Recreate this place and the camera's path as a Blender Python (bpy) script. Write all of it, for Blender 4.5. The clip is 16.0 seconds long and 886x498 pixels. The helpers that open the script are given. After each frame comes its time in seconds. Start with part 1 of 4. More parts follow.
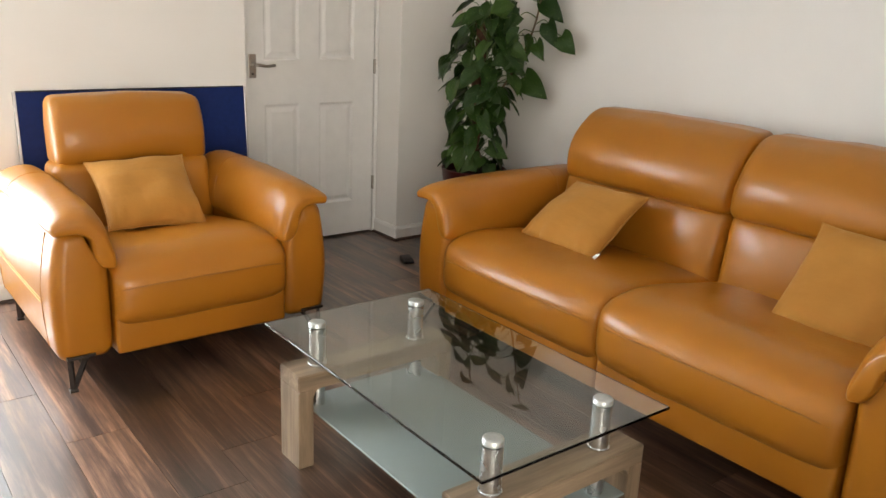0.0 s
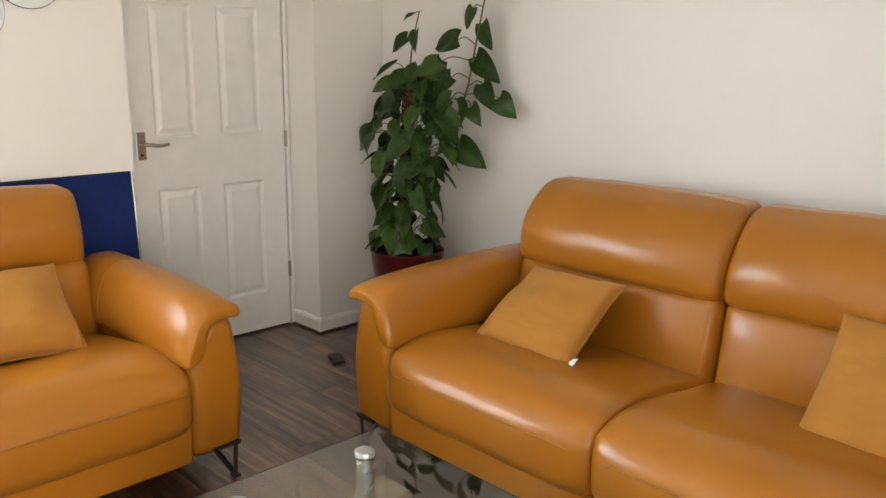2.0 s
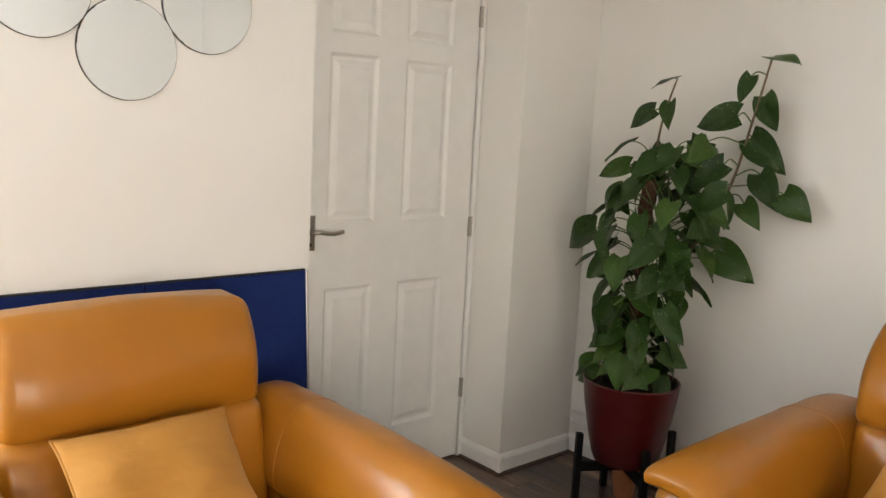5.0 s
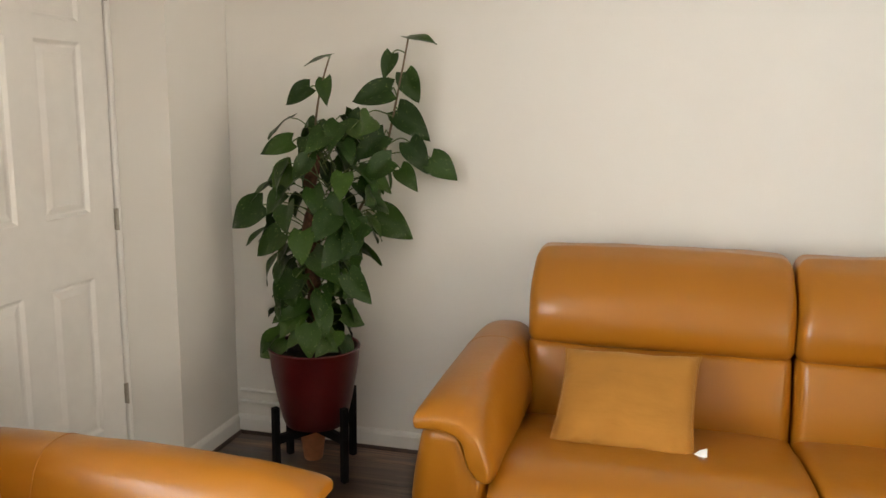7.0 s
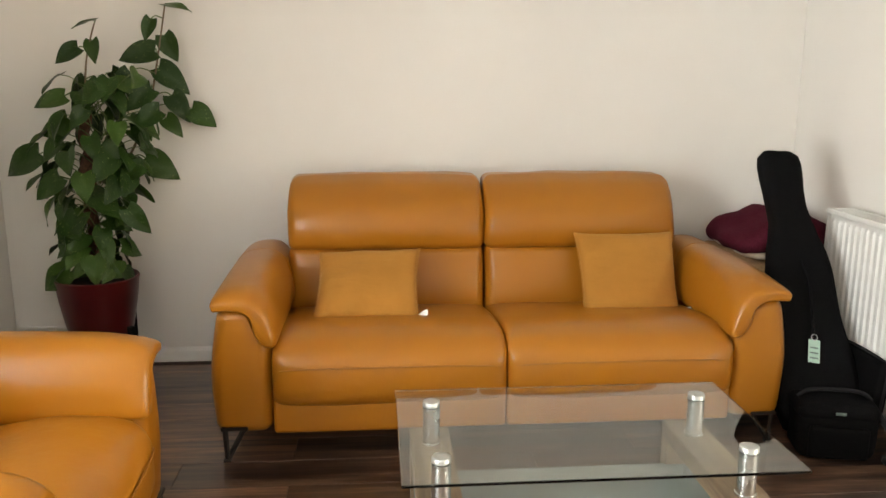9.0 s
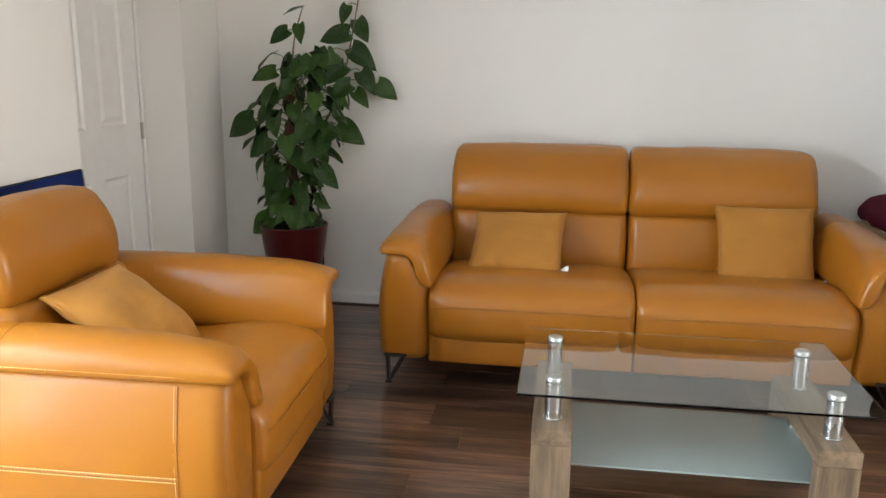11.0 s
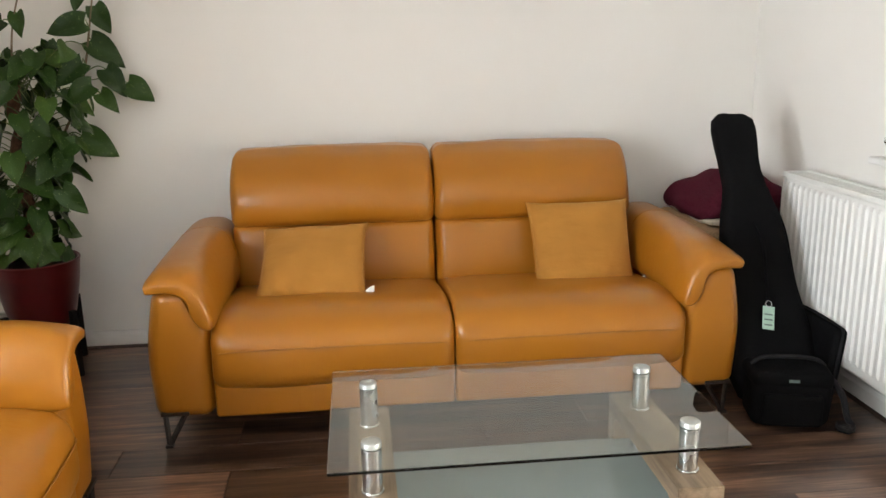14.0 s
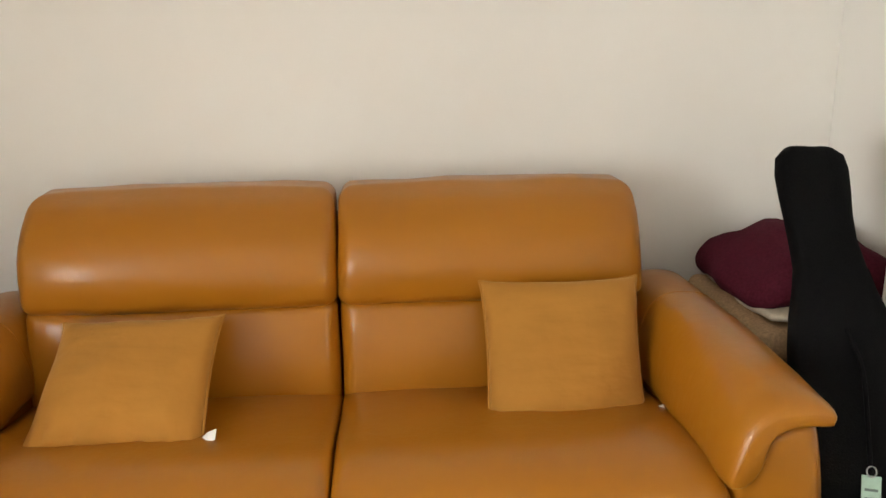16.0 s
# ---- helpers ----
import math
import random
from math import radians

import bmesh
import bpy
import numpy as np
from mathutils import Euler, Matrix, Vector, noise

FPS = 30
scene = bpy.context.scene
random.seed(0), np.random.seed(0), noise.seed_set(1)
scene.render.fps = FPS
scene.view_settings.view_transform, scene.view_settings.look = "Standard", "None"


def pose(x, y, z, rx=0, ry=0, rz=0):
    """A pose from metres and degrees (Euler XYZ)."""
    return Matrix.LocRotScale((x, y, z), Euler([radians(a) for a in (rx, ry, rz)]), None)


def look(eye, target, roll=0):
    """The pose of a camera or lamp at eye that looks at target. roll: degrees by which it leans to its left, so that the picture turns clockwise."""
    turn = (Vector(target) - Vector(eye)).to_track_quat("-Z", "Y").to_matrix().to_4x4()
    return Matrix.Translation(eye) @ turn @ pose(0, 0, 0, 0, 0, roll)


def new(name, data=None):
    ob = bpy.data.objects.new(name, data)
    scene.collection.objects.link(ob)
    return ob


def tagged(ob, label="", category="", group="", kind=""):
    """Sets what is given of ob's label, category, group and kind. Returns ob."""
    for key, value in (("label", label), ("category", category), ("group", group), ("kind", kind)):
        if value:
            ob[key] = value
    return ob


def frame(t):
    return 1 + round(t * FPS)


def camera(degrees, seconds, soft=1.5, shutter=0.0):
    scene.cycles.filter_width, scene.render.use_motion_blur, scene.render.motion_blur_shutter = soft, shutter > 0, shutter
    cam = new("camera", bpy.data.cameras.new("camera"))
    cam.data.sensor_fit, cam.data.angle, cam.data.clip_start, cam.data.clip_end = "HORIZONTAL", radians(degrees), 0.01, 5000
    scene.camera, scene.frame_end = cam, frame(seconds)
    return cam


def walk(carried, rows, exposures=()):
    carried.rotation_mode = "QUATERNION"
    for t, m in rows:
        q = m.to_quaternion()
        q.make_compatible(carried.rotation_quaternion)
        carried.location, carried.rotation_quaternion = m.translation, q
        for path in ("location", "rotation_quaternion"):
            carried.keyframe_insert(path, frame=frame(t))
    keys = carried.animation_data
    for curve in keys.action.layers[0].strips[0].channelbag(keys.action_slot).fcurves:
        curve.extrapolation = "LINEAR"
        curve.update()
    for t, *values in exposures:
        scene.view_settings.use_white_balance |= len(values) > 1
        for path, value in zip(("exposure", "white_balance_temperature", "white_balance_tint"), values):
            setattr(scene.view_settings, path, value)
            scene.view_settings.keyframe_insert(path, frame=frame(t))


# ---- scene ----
cam = camera(56.8, 16.0)
PATH = [
    (0, (0.037, 0.043, 1.37), (1.215, 1.554, 0.797), 2.6),
    (0.5, (0.098, 0.106, 1.375), (1.219, 1.672, 0.835), 2.8),
    (1, (0.19, 0.237, 1.394), (1.362, 1.774, 0.877), 1.7),
    (1.5, (0.243, 0.399, 1.401), (1.536, 1.848, 0.925), 0.9),
    (2, (0.329, 0.571, 1.404), (1.686, 1.97, 0.954), 0.6),
    (2.5, (0.411, 0.731, 1.401), (1.797, 2.109, 0.973), 1.1),
    (3, (0.494, 0.926, 1.399), (1.918, 2.275, 1.01), 1.2),
    (3.5, (0.573, 1.11, 1.402), (1.896, 2.568, 1.049), 2.4),
    (3.7, (0.56, 1.168, 1.392), (1.811, 2.695, 1.072), 3.4),
    (5.8, (0.318, 2.057, 1.444), (1.773, 3.406, 1.19), 1.5),
    (6, (0.302, 2.118, 1.448), (1.884, 3.316, 1.197), 1.0),
    (6.5, (0.207, 2.194, 1.444), (2.023, 2.987, 1.173), 0.8),
    (7, (0.029, 2.204, 1.434), (1.936, 2.702, 1.092), 0.6),
    (7.5, (-0.152, 2.205, 1.452), (1.8, 2.378, 1.057), -0.3),
    (8, (-0.359, 2.274, 1.407), (1.597, 2.152, 1.007), -0.3),
    (8.2, (-0.445, 2.282, 1.39), (1.506, 2.099, 0.992), 0.2),
    (10.3, (-1.135, 2.077, 1.383), (0.808, 2.063, 0.911), 0.8),
    (10.5, (-1.161, 2.068, 1.378), (0.784, 2.118, 0.912), 0.8),
    (11, (-1.204, 2.071, 1.378), (0.723, 2.352, 0.922), 0.6),
    (11.5, (-1.221, 2.097, 1.367), (0.677, 2.535, 0.911), 0.4),
    (12, (-1.22, 2.108, 1.362), (0.665, 2.588, 0.895), 0.1),
    (12.5, (-1.198, 2.116, 1.368), (0.712, 2.47, 0.889), -0.5),
    (13, (-1.133, 2.126, 1.373), (0.802, 2.255, 0.884), -0.9),
    (13.5, (-0.922, 2.125, 1.377), (1.016, 2.073, 0.888), -0.7),
    (14, (-0.691, 2.079, 1.382), (1.239, 1.876, 0.897), -0.9),
    (14.5, (-0.397, 2.032, 1.382), (1.514, 1.674, 0.912), -2.2),
    (15, (-0.083, 1.949, 1.396), (1.819, 1.566, 0.911), -1.6),
    (15.5, (0.235, 1.768, 1.389), (2.153, 1.508, 0.883), -0.6),
    (16, (0.558, 1.614, 1.39), (2.484, 1.478, 0.868), -0.8),
]
LIGHTING = [
    (0, -0.03, 6950, 10), (0.5, -0.05, 6500, 10), (1, -0.03, 6750, 10), (1.5, 0.07, 6910, 10), (3, 0.11, 7010, 10), (3.5, 0.12, 6960, 10), (6, 0.06, 7160, 10), (8, 0.11, 7650, 10), (10.5, 0.01, 7510, 10),
    (11, -0.09, 6510, 9), (11.5, -0.24, 5560, 4), (12, -0.30, 5660, 3), (12.5, -0.15, 4800, 4), (13, 0.03, 5080, 0), (13.25, 0.01, 5960, 5), (13.5, 0.14, 6700, 9), (14, 0.09, 6960, 10), (14.5, -0.03, 7600, 10), (16, -0.02, 7700, 10),
]
walk(cam, [(t, look(eye, target, roll)) for t, eye, target, roll in PATH], LIGHTING)

# ---- world and light ----
SKY = bpy.data.worlds.new("sky")
SKY.use_nodes = True
scene.world = SKY
_n = SKY.node_tree.nodes
_l = SKY.node_tree.links
_sky = _n.new("ShaderNodeTexSky")
_sky.sky_type = "NISHITA"
_sky.sun_disc = False
_sky.sun_elevation, _sky.sun_rotation = radians(40), radians(200)
_l.new(_sky.outputs[0], _n["Background"].inputs[0])
_n["Background"].inputs[1].default_value = 0.10


def area_lamp(name, m, sx, sy, watts, color):
    d = bpy.data.lights.new(name, "AREA")
    d.shape, d.size, d.size_y, d.energy, d.color = "RECTANGLE", sx, sy, watts, color
    ob = new(name, d)
    ob.matrix_world = m
    return ob


SUN = new("sun", bpy.data.lights.new("sun", "SUN"))
SUN.data.energy, SUN.data.angle, SUN.data.color = 1.0, radians(12), (1.0, 0.95, 0.88)
SUN.matrix_world = look((0, 0, 6), (-1.5, 3.4, 2))
# sky light through the glazed patio door
area_lamp("patio_daylight", look((-0.37, 4.40, 1.12), (-0.32, 0.0, 0.65)), 1.93, 2.02, 160, (0.82, 0.915, 1.0))
# added fill lamp, out of view, that brightens the north wall and door
area_lamp("rear_fill", look((-0.75, -1.95, 1.12), (1.6, 3.0, 1.1)), 2.3, 1.85, 86, (1.0, 0.94, 0.85))

# ---- materials ----


def mat(name, base, rough=0.5, metal=0.0):
    m = bpy.data.materials.new(name)
    m.use_nodes = True
    nt = m.node_tree
    b = nt.nodes["Principled BSDF"]
    b.inputs["Base Color"].default_value = (*base, 1)
    b.inputs["Roughness"].default_value = rough
    b.inputs["Metallic"].default_value = metal
    return m, nt, b


def noise_node(nt, scale, detail=4, rough=0.55, vec=None, stretch=None, kind="Object"):
    tc = nt.nodes.new("ShaderNodeTexCoord")
    out = tc.outputs[kind]
    if stretch:
        mp = nt.nodes.new("ShaderNodeMapping")
        mp.inputs["Scale"].default_value = stretch
        nt.links.new(out, mp.inputs["Vector"])
        out = mp.outputs[0]
    n = nt.nodes.new("ShaderNodeTexNoise")
    n.inputs["Scale"].default_value, n.inputs["Detail"].default_value, n.inputs["Roughness"].default_value = scale, detail, rough
    nt.links.new(out, n.inputs["Vector"])
    return n


def ramp(nt, source, stops):
    r = nt.nodes.new("ShaderNodeValToRGB")
    el = r.color_ramp.elements
    while len(el) < len(stops):
        el.new(0.5)
    for e, (p, c) in zip(el, stops):
        e.position, e.color = p, (*c, 1)
    nt.links.new(source, r.inputs[0])
    return r


def mixed(nt, fac, a, b, mode="MIX"):
    x = nt.nodes.new("ShaderNodeMix")
    x.data_type, x.blend_type = "RGBA", mode
    for key, v in ((0, fac), (6, a), (7, b)):
        if isinstance(v, bpy.types.NodeSocket):
            nt.links.new(v, x.inputs[key])
        elif key == 0:
            x.inputs[0].default_value = v
        else:
            x.inputs[key].default_value = (*v, 1)
    return x.outputs[2]


def bumped(nt, b, sources):
    last = None
    for src, strength, dist in sources:
        bp = nt.nodes.new("ShaderNodeBump")
        bp.inputs["Strength"].default_value, bp.inputs["Distance"].default_value = strength, dist
        nt.links.new(src, bp.inputs["Height"])
        if last:
            nt.links.new(last, bp.inputs["Normal"])
        last = bp.outputs[0]
    nt.links.new(last, b.inputs["Normal"])


def span(nt, source, lo, hi):
    r = nt.nodes.new("ShaderNodeMapRange")
    r.inputs[3].default_value, r.inputs[4].default_value = lo, hi
    nt.links.new(source, r.inputs[0])
    return r.outputs[0]


def simple(name, base, rough, var=0.12, scale=30, bump=0.15, dist=0.001, metal=0.0, stretch=None):
    m, nt, b = mat(name, base, rough, metal)
    n = noise_node(nt, scale, 5, stretch=stretch)
    lo, hi = tuple(c * (1 - var) for c in base), tuple(min(1, c * (1 + var)) for c in base)
    r = ramp(nt, n.outputs[0], [(0.3, lo), (0.7, hi)])
    nt.links.new(r.outputs[0], b.inputs["Base Color"])
    n2 = noise_node(nt, scale * 0.13, 3)
    nt.links.new(span(nt, n2.outputs[0], rough * 0.85, min(1, rough * 1.15)), b.inputs["Roughness"])
    bumped(nt, b, [(n.outputs[0], bump, dist)])
    return m


def leather_mat():
    m, nt, b = mat("tan_leather", (0.37, 0.145, 0.02), 0.3)
    big = noise_node(nt, 1.6, 2)
    c = ramp(nt, big.outputs[0], [(0.25, (0.345, 0.124, 0.010)), (0.75, (0.400, 0.150, 0.013))])
    nt.links.new(c.outputs[0], b.inputs["Base Color"])
    v = nt.nodes.new("ShaderNodeTexVoronoi")
    tc = nt.nodes.new("ShaderNodeTexCoord")
    v.inputs["Scale"].default_value = 380
    nt.links.new(tc.outputs["Object"], v.inputs["Vector"])
    crease = noise_node(nt, 13, 2, 0.4, stretch=(1, 0.5, 1.3))
    nt.links.new(span(nt, big.outputs[0], 0.30, 0.38), b.inputs["Roughness"])
    b.inputs["Specular IOR Level"].default_value = 0.30
    b.inputs["Coat Weight"].default_value = 0.28
    b.inputs["Coat Roughness"].default_value = 0.16
    pucker = noise_node(nt, 42, 3, 0.55, stretch=(1, 1, 0.45))
    bumped(nt, b, [(crease.outputs[0], 0.18, 0.01), (pucker.outputs[0], 0.22, 0.003), (v.outputs["Distance"], 0.08, 0.0006)])
    return m


def velvet_mat():
    m, nt, b = mat("mustard_velvet", (0.42, 0.19, 0.035), 0.85)
    big = noise_node(nt, 6, 4)
    c = ramp(nt, big.outputs[0], [(0.3, (0.375, 0.158, 0.020)), (0.7, (0.435, 0.188, 0.027))])
    fine = noise_node(nt, 260, 3)
    fold = noise_node(nt, 16, 2, 0.4, stretch=(0.5, 1.6, 1.0))
    nt.links.new(c.outputs[0], b.inputs["Base Color"])
    b.inputs["Sheen Weight"].default_value = 0.35
    b.inputs["Sheen Roughness"].default_value = 0.4
    b.inputs["Sheen Tint"].default_value = (1.0, 0.72, 0.35, 1)
    bumped(nt, b, [(big.outputs[0], 0.55, 0.014), (fold.outputs[0], 0.55, 0.009), (fine.outputs[0], 0.15, 0.0006)])
    return m


def wall_mat():
    m, nt, b = mat("white_wall_paint", (0.82, 0.795, 0.755), 0.85)
    big = noise_node(nt, 1.3, 4)
    fine = noise_node(nt, 140, 4)
    c = ramp(nt, big.outputs[0], [(0.3, (0.805, 0.780, 0.740)), (0.7, (0.835, 0.810, 0.770))])
    nt.links.new(c.outputs[0], b.inputs["Base Color"])
    bumped(nt, b, [(big.outputs[0], 0.15, 0.01), (fine.outputs[0], 0.16, 0.001)])
    return m


def plank_mat():
    m, nt, b = mat("dark_wood_laminate", (0.09, 0.05, 0.03), 0.35)
    info = nt.nodes.new("ShaderNodeObjectInfo")
    tc = nt.nodes.new("ShaderNodeTexCoord")
    mp = nt.nodes.new("ShaderNodeMapping")
    mp.inputs["Scale"].default_value = (1.0, 0.045, 1.0)
    nt.links.new(tc.outputs["Object"], mp.inputs[0])
    off = nt.nodes.new("ShaderNodeVectorMath")
    off.operation = "MULTIPLY_ADD"
    off.inputs[1].default_value = (37.0, 91.0, 13.0)
    nt.links.new(info.outputs["Random"], off.inputs[0])
    nt.links.new(mp.outputs[0], off.inputs[2])

    def nz(scale, detail, rough, distort=0.0):
        n = nt.nodes.new("ShaderNodeTexNoise")
        n.inputs["Scale"].default_value, n.inputs["Detail"].default_value = scale, detail
        n.inputs["Roughness"].default_value, n.inputs["Distortion"].default_value = rough, distort
        nt.links.new(off.outputs[0], n.inputs["Vector"])
        return n.outputs[0]

    grain = nz(34, 7, 0.65, 0.6)
    broad = nz(8, 4, 0.55, 1.2)
    c1 = ramp(nt, grain, [(0.36, (0.014, 0.008, 0.006)), (0.5, (0.075, 0.038, 0.024)), (0.64, (0.23, 0.130, 0.084))])
    c2 = ramp(nt, broad, [(0.36, (0.016, 0.010, 0.008)), (0.62, (0.175, 0.092, 0.056))])
    c = mixed(nt, 0.45, c1.outputs[0], c2.outputs[0])
    hair = nz(110, 5, 0.7, 0.3)
    c = mixed(nt, 0.55, c, ramp(nt, hair, [(0.36, (0.45, 0.42, 0.40)), (0.62, (1.35, 1.32, 1.30))]).outputs[0], "MULTIPLY")
    tone = ramp(nt, info.outputs["Random"], [(0.0, (0.66, 0.69, 0.72)), (0.5, (1.10, 1.13, 1.16)), (1.0, (1.75, 1.75, 1.74))])
    c = mixed(nt, 1.0, c, tone.outputs[0], "MULTIPLY")
    smudge = noise_node(nt, 5.5, 4, 0.6, stretch=(1.0, 0.28, 1.0))
    c = mixed(nt, 1.0, c, ramp(nt, smudge.outputs[0], [(0.34, (0.42, 0.40, 0.40)), (0.55, (1.15, 1.15, 1.15)), (0.72, (1.40, 1.36, 1.32))]).outputs[0], "MULTIPLY")
    nt.links.new(c, b.inputs["Base Color"])
    nt.links.new(span(nt, grain, 0.26, 0.44), b.inputs["Roughness"])
    b.inputs["Coat Weight"].default_value = 0.75
    b.inputs["Coat Roughness"].default_value = 0.24
    bumped(nt, b, [(grain, 0.25, 0.0015), (hair, 0.2, 0.0006)])
    return m


def oak_mat():
    m, nt, b = mat("pale_oak_laminate", (0.30, 0.20, 0.12), 0.5)
    g = noise_node(nt, 30, 6, 0.65, stretch=(1.0, 1.0, 0.09))
    k = noise_node(nt, 7, 3, 0.5, stretch=(1.0, 1.0, 0.3))
    c = mixed(nt, 0.45, ramp(nt, g.outputs[0], [(0.34, (0.080, 0.052, 0.031)), (0.62, (0.31, 0.222, 0.142))]).outputs[0],
              ramp(nt, k.outputs[0], [(0.36, (0.110, 0.074, 0.046)), (0.62, (0.30, 0.215, 0.138))]).outputs[0])
    nt.links.new(c, b.inputs["Base Color"])
    bumped(nt, b, [(g.outputs[0], 0.2, 0.001)])
    return m


def glass_mat(name, color, rough=0.0, ior=1.5):
    m, nt, b = mat(name, color, rough)
    b.inputs["Transmission Weight"].default_value = 1.0
    b.inputs["IOR"].default_value = ior
    return m


def leaf_mat():
    m, nt, b = mat("pothos_leaf", (0.045, 0.10, 0.022), 0.38)
    info = nt.nodes.new("ShaderNodeObjectInfo")
    c = ramp(nt, info.outputs["Random"], [(0.0, (0.014, 0.040, 0.006)), (0.6, (0.024, 0.061, 0.009)), (1.0, (0.046, 0.098, 0.016))])
    v = noise_node(nt, 26, 3, 0.6, stretch=(1.0, 0.25, 1.0))
    veins = ramp(nt, v.outputs[0], [(0.63, (0, 0, 0)), (0.69, (1, 1, 1))])
    c2 = mixed(nt, veins.outputs[0], c.outputs[0], (0.20, 0.26, 0.09))
    nt.links.new(c2, b.inputs["Base Color"])
    b.inputs["Specular IOR Level"].default_value = 0.26
    bumped(nt, b, [(v.outputs[0], 0.2, 0.004)])
    return m


LEATHER, VELVET, WALL, PLANK, OAK = leather_mat(), velvet_mat(), wall_mat(), plank_mat(), oak_mat()
SEAM = simple("leather_seam", (0.30, 0.115, 0.012), 0.6, 0.2, 200)
THREAD = simple("pale_stitching", (0.72, 0.45, 0.18), 0.8, 0.1, 300)
GLOSS = simple("white_gloss_paint", (0.80, 0.785, 0.76), 0.38, 0.03, 12, 0.08)
CEIL = simple("ceiling_paint", (0.80, 0.79, 0.77), 0.9, 0.03, 60)
UNDER = simple("floor_underlay", (0.022, 0.015, 0.012), 0.8, 0.2, 40)
BLUE = simple("blue_table_surface", (0.006, 0.020, 0.115), 0.65, 0.12, 40, 0.08)
ALU = simple("brushed_aluminium", (0.55, 0.55, 0.55), 0.35, 0.08, 90, 0.05, metal=0.9)
CHROME = simple("polished_chrome", (0.62, 0.63, 0.63), 0.27, 0.03, 60, 0.02, metal=1.0)
STEEL = simple("brushed_steel", (0.42, 0.39, 0.35), 0.35, 0.1, 120, 0.05, metal=1.0)
IRON = simple("dark_bronze_metal", (0.06, 0.05, 0.045), 0.4, 0.15, 60, 0.1, metal=0.8)
BLACKW = simple("black_painted_wood", (0.012, 0.012, 0.013), 0.5, 0.2, 60)
RED = simple("dark_red_glaze", (0.078, 0.005, 0.006), 0.30, 0.15, 14, 0.1, 0.002)
SOIL = simple("potting_soil", (0.03, 0.02, 0.014), 0.95, 0.5, 80, 0.9, 0.01)
MOSS = simple("moss_pole_coir", (0.10, 0.045, 0.024), 0.95, 0.45, 70, 0.9, 0.008)
STEM = simple("green_stem", (0.10, 0.15, 0.045), 0.5, 0.25, 40)
TWIG = simple("brown_stem", (0.16, 0.11, 0.065), 0.7, 0.3, 60)
TERRA = simple("terracotta", (0.42, 0.17, 0.075), 0.8, 0.15, 30)
NYLON = simple("black_nylon_fabric", (0.0045, 0.0045, 0.005), 0.8, 0.3, 220, 0.5, 0.002)
TRIMB = simple("black_trim", (0.018, 0.018, 0.02), 0.45, 0.2, 90)
MAROON = simple("maroon_fabric", (0.075, 0.010, 0.020), 0.9, 0.25, 130, 0.5, 0.004)
BEIGE = simple("beige_woven_fabric", (0.40, 0.27, 0.16), 0.9, 0.25, 130, 0.6, 0.003)
CREAM = simple("cream_cloth", (0.62, 0.55, 0.45), 0.9, 0.1, 90)
TAGG = simple("pale_green_card", (0.42, 0.60, 0.50), 0.6, 0.08, 60)
INK = simple("grey_print", (0.16, 0.22, 0.20), 0.7, 0.1, 60)
TAGW = simple("white_label", (0.8, 0.8, 0.78), 0.8, 0.05, 200)
RAD = simple("white_radiator_enamel", (0.80, 0.80, 0.78), 0.35, 0.02, 20, 0.05)
BRONZE = simple("aged_bronze", (0.13, 0.085, 0.055), 0.35, 0.35, 60, 0.4, 0.003, metal=0.7)
BLACKP = simple("black_plastic", (0.012, 0.012, 0.012), 0.4, 0.1, 60)
UPVC = simple("white_upvc", (0.80, 0.81, 0.81), 0.35, 0.02, 20, 0.03)
LEAF = leaf_mat()
BLUE.node_tree.nodes["Principled BSDF"].inputs["Specular IOR Level"].default_value = 0.2
for _m in (NYLON, TRIMB, MAROON, BEIGE, CREAM, BLACKW):
    _m.node_tree.nodes["Principled BSDF"].inputs["Specular IOR Level"].default_value = 0.06
CLEAR = glass_mat("clear_glass", (0.93, 0.985, 0.965))
WINDOWG = glass_mat("window_glass", (1, 1, 1))
FROST, _fnt, _fb = mat("frosted_green_glass", (0.37, 0.44, 0.44), 0.12)
_fb.inputs["Transmission Weight"].default_value = 0.35
_fn = noise_node(_fnt, 25, 3)
_fnt.links.new(span(_fnt, _fn.outputs[0], 0.08, 0.14), _fb.inputs["Roughness"])
MIRROR, _mnt, _mb = mat("mirror_glass", (0.90, 0.89, 0.86), 0.03, 1.0)
EDGEG = simple("green_glass_edge", (0.04, 0.16, 0.12), 0.15, 0.1, 30, 0.02)

# ---- mesh helpers ----


def part(name, bm, material, parent=None, label="", smooth=False):
    me = bpy.data.meshes.new(name)
    bmesh.ops.recalc_face_normals(bm, faces=bm.faces)
    bm.to_mesh(me)
    bm.free()
    me.materials.append(material)
    if smooth:
        me.shade_smooth()
        me.set_sharp_from_angle(angle=radians(52))
    ob = new(name, me)
    if parent:
        ob.parent = parent
    if label:
        ob["label"] = label
    return ob


def thing(name, m, label, category, group=""):
    ob = new(name)
    ob.empty_display_size = 0.1
    ob.matrix_world = m
    return tagged(ob, label, category, group)


def structure(ob, label):
    return tagged(ob, label, "", "", "structure")


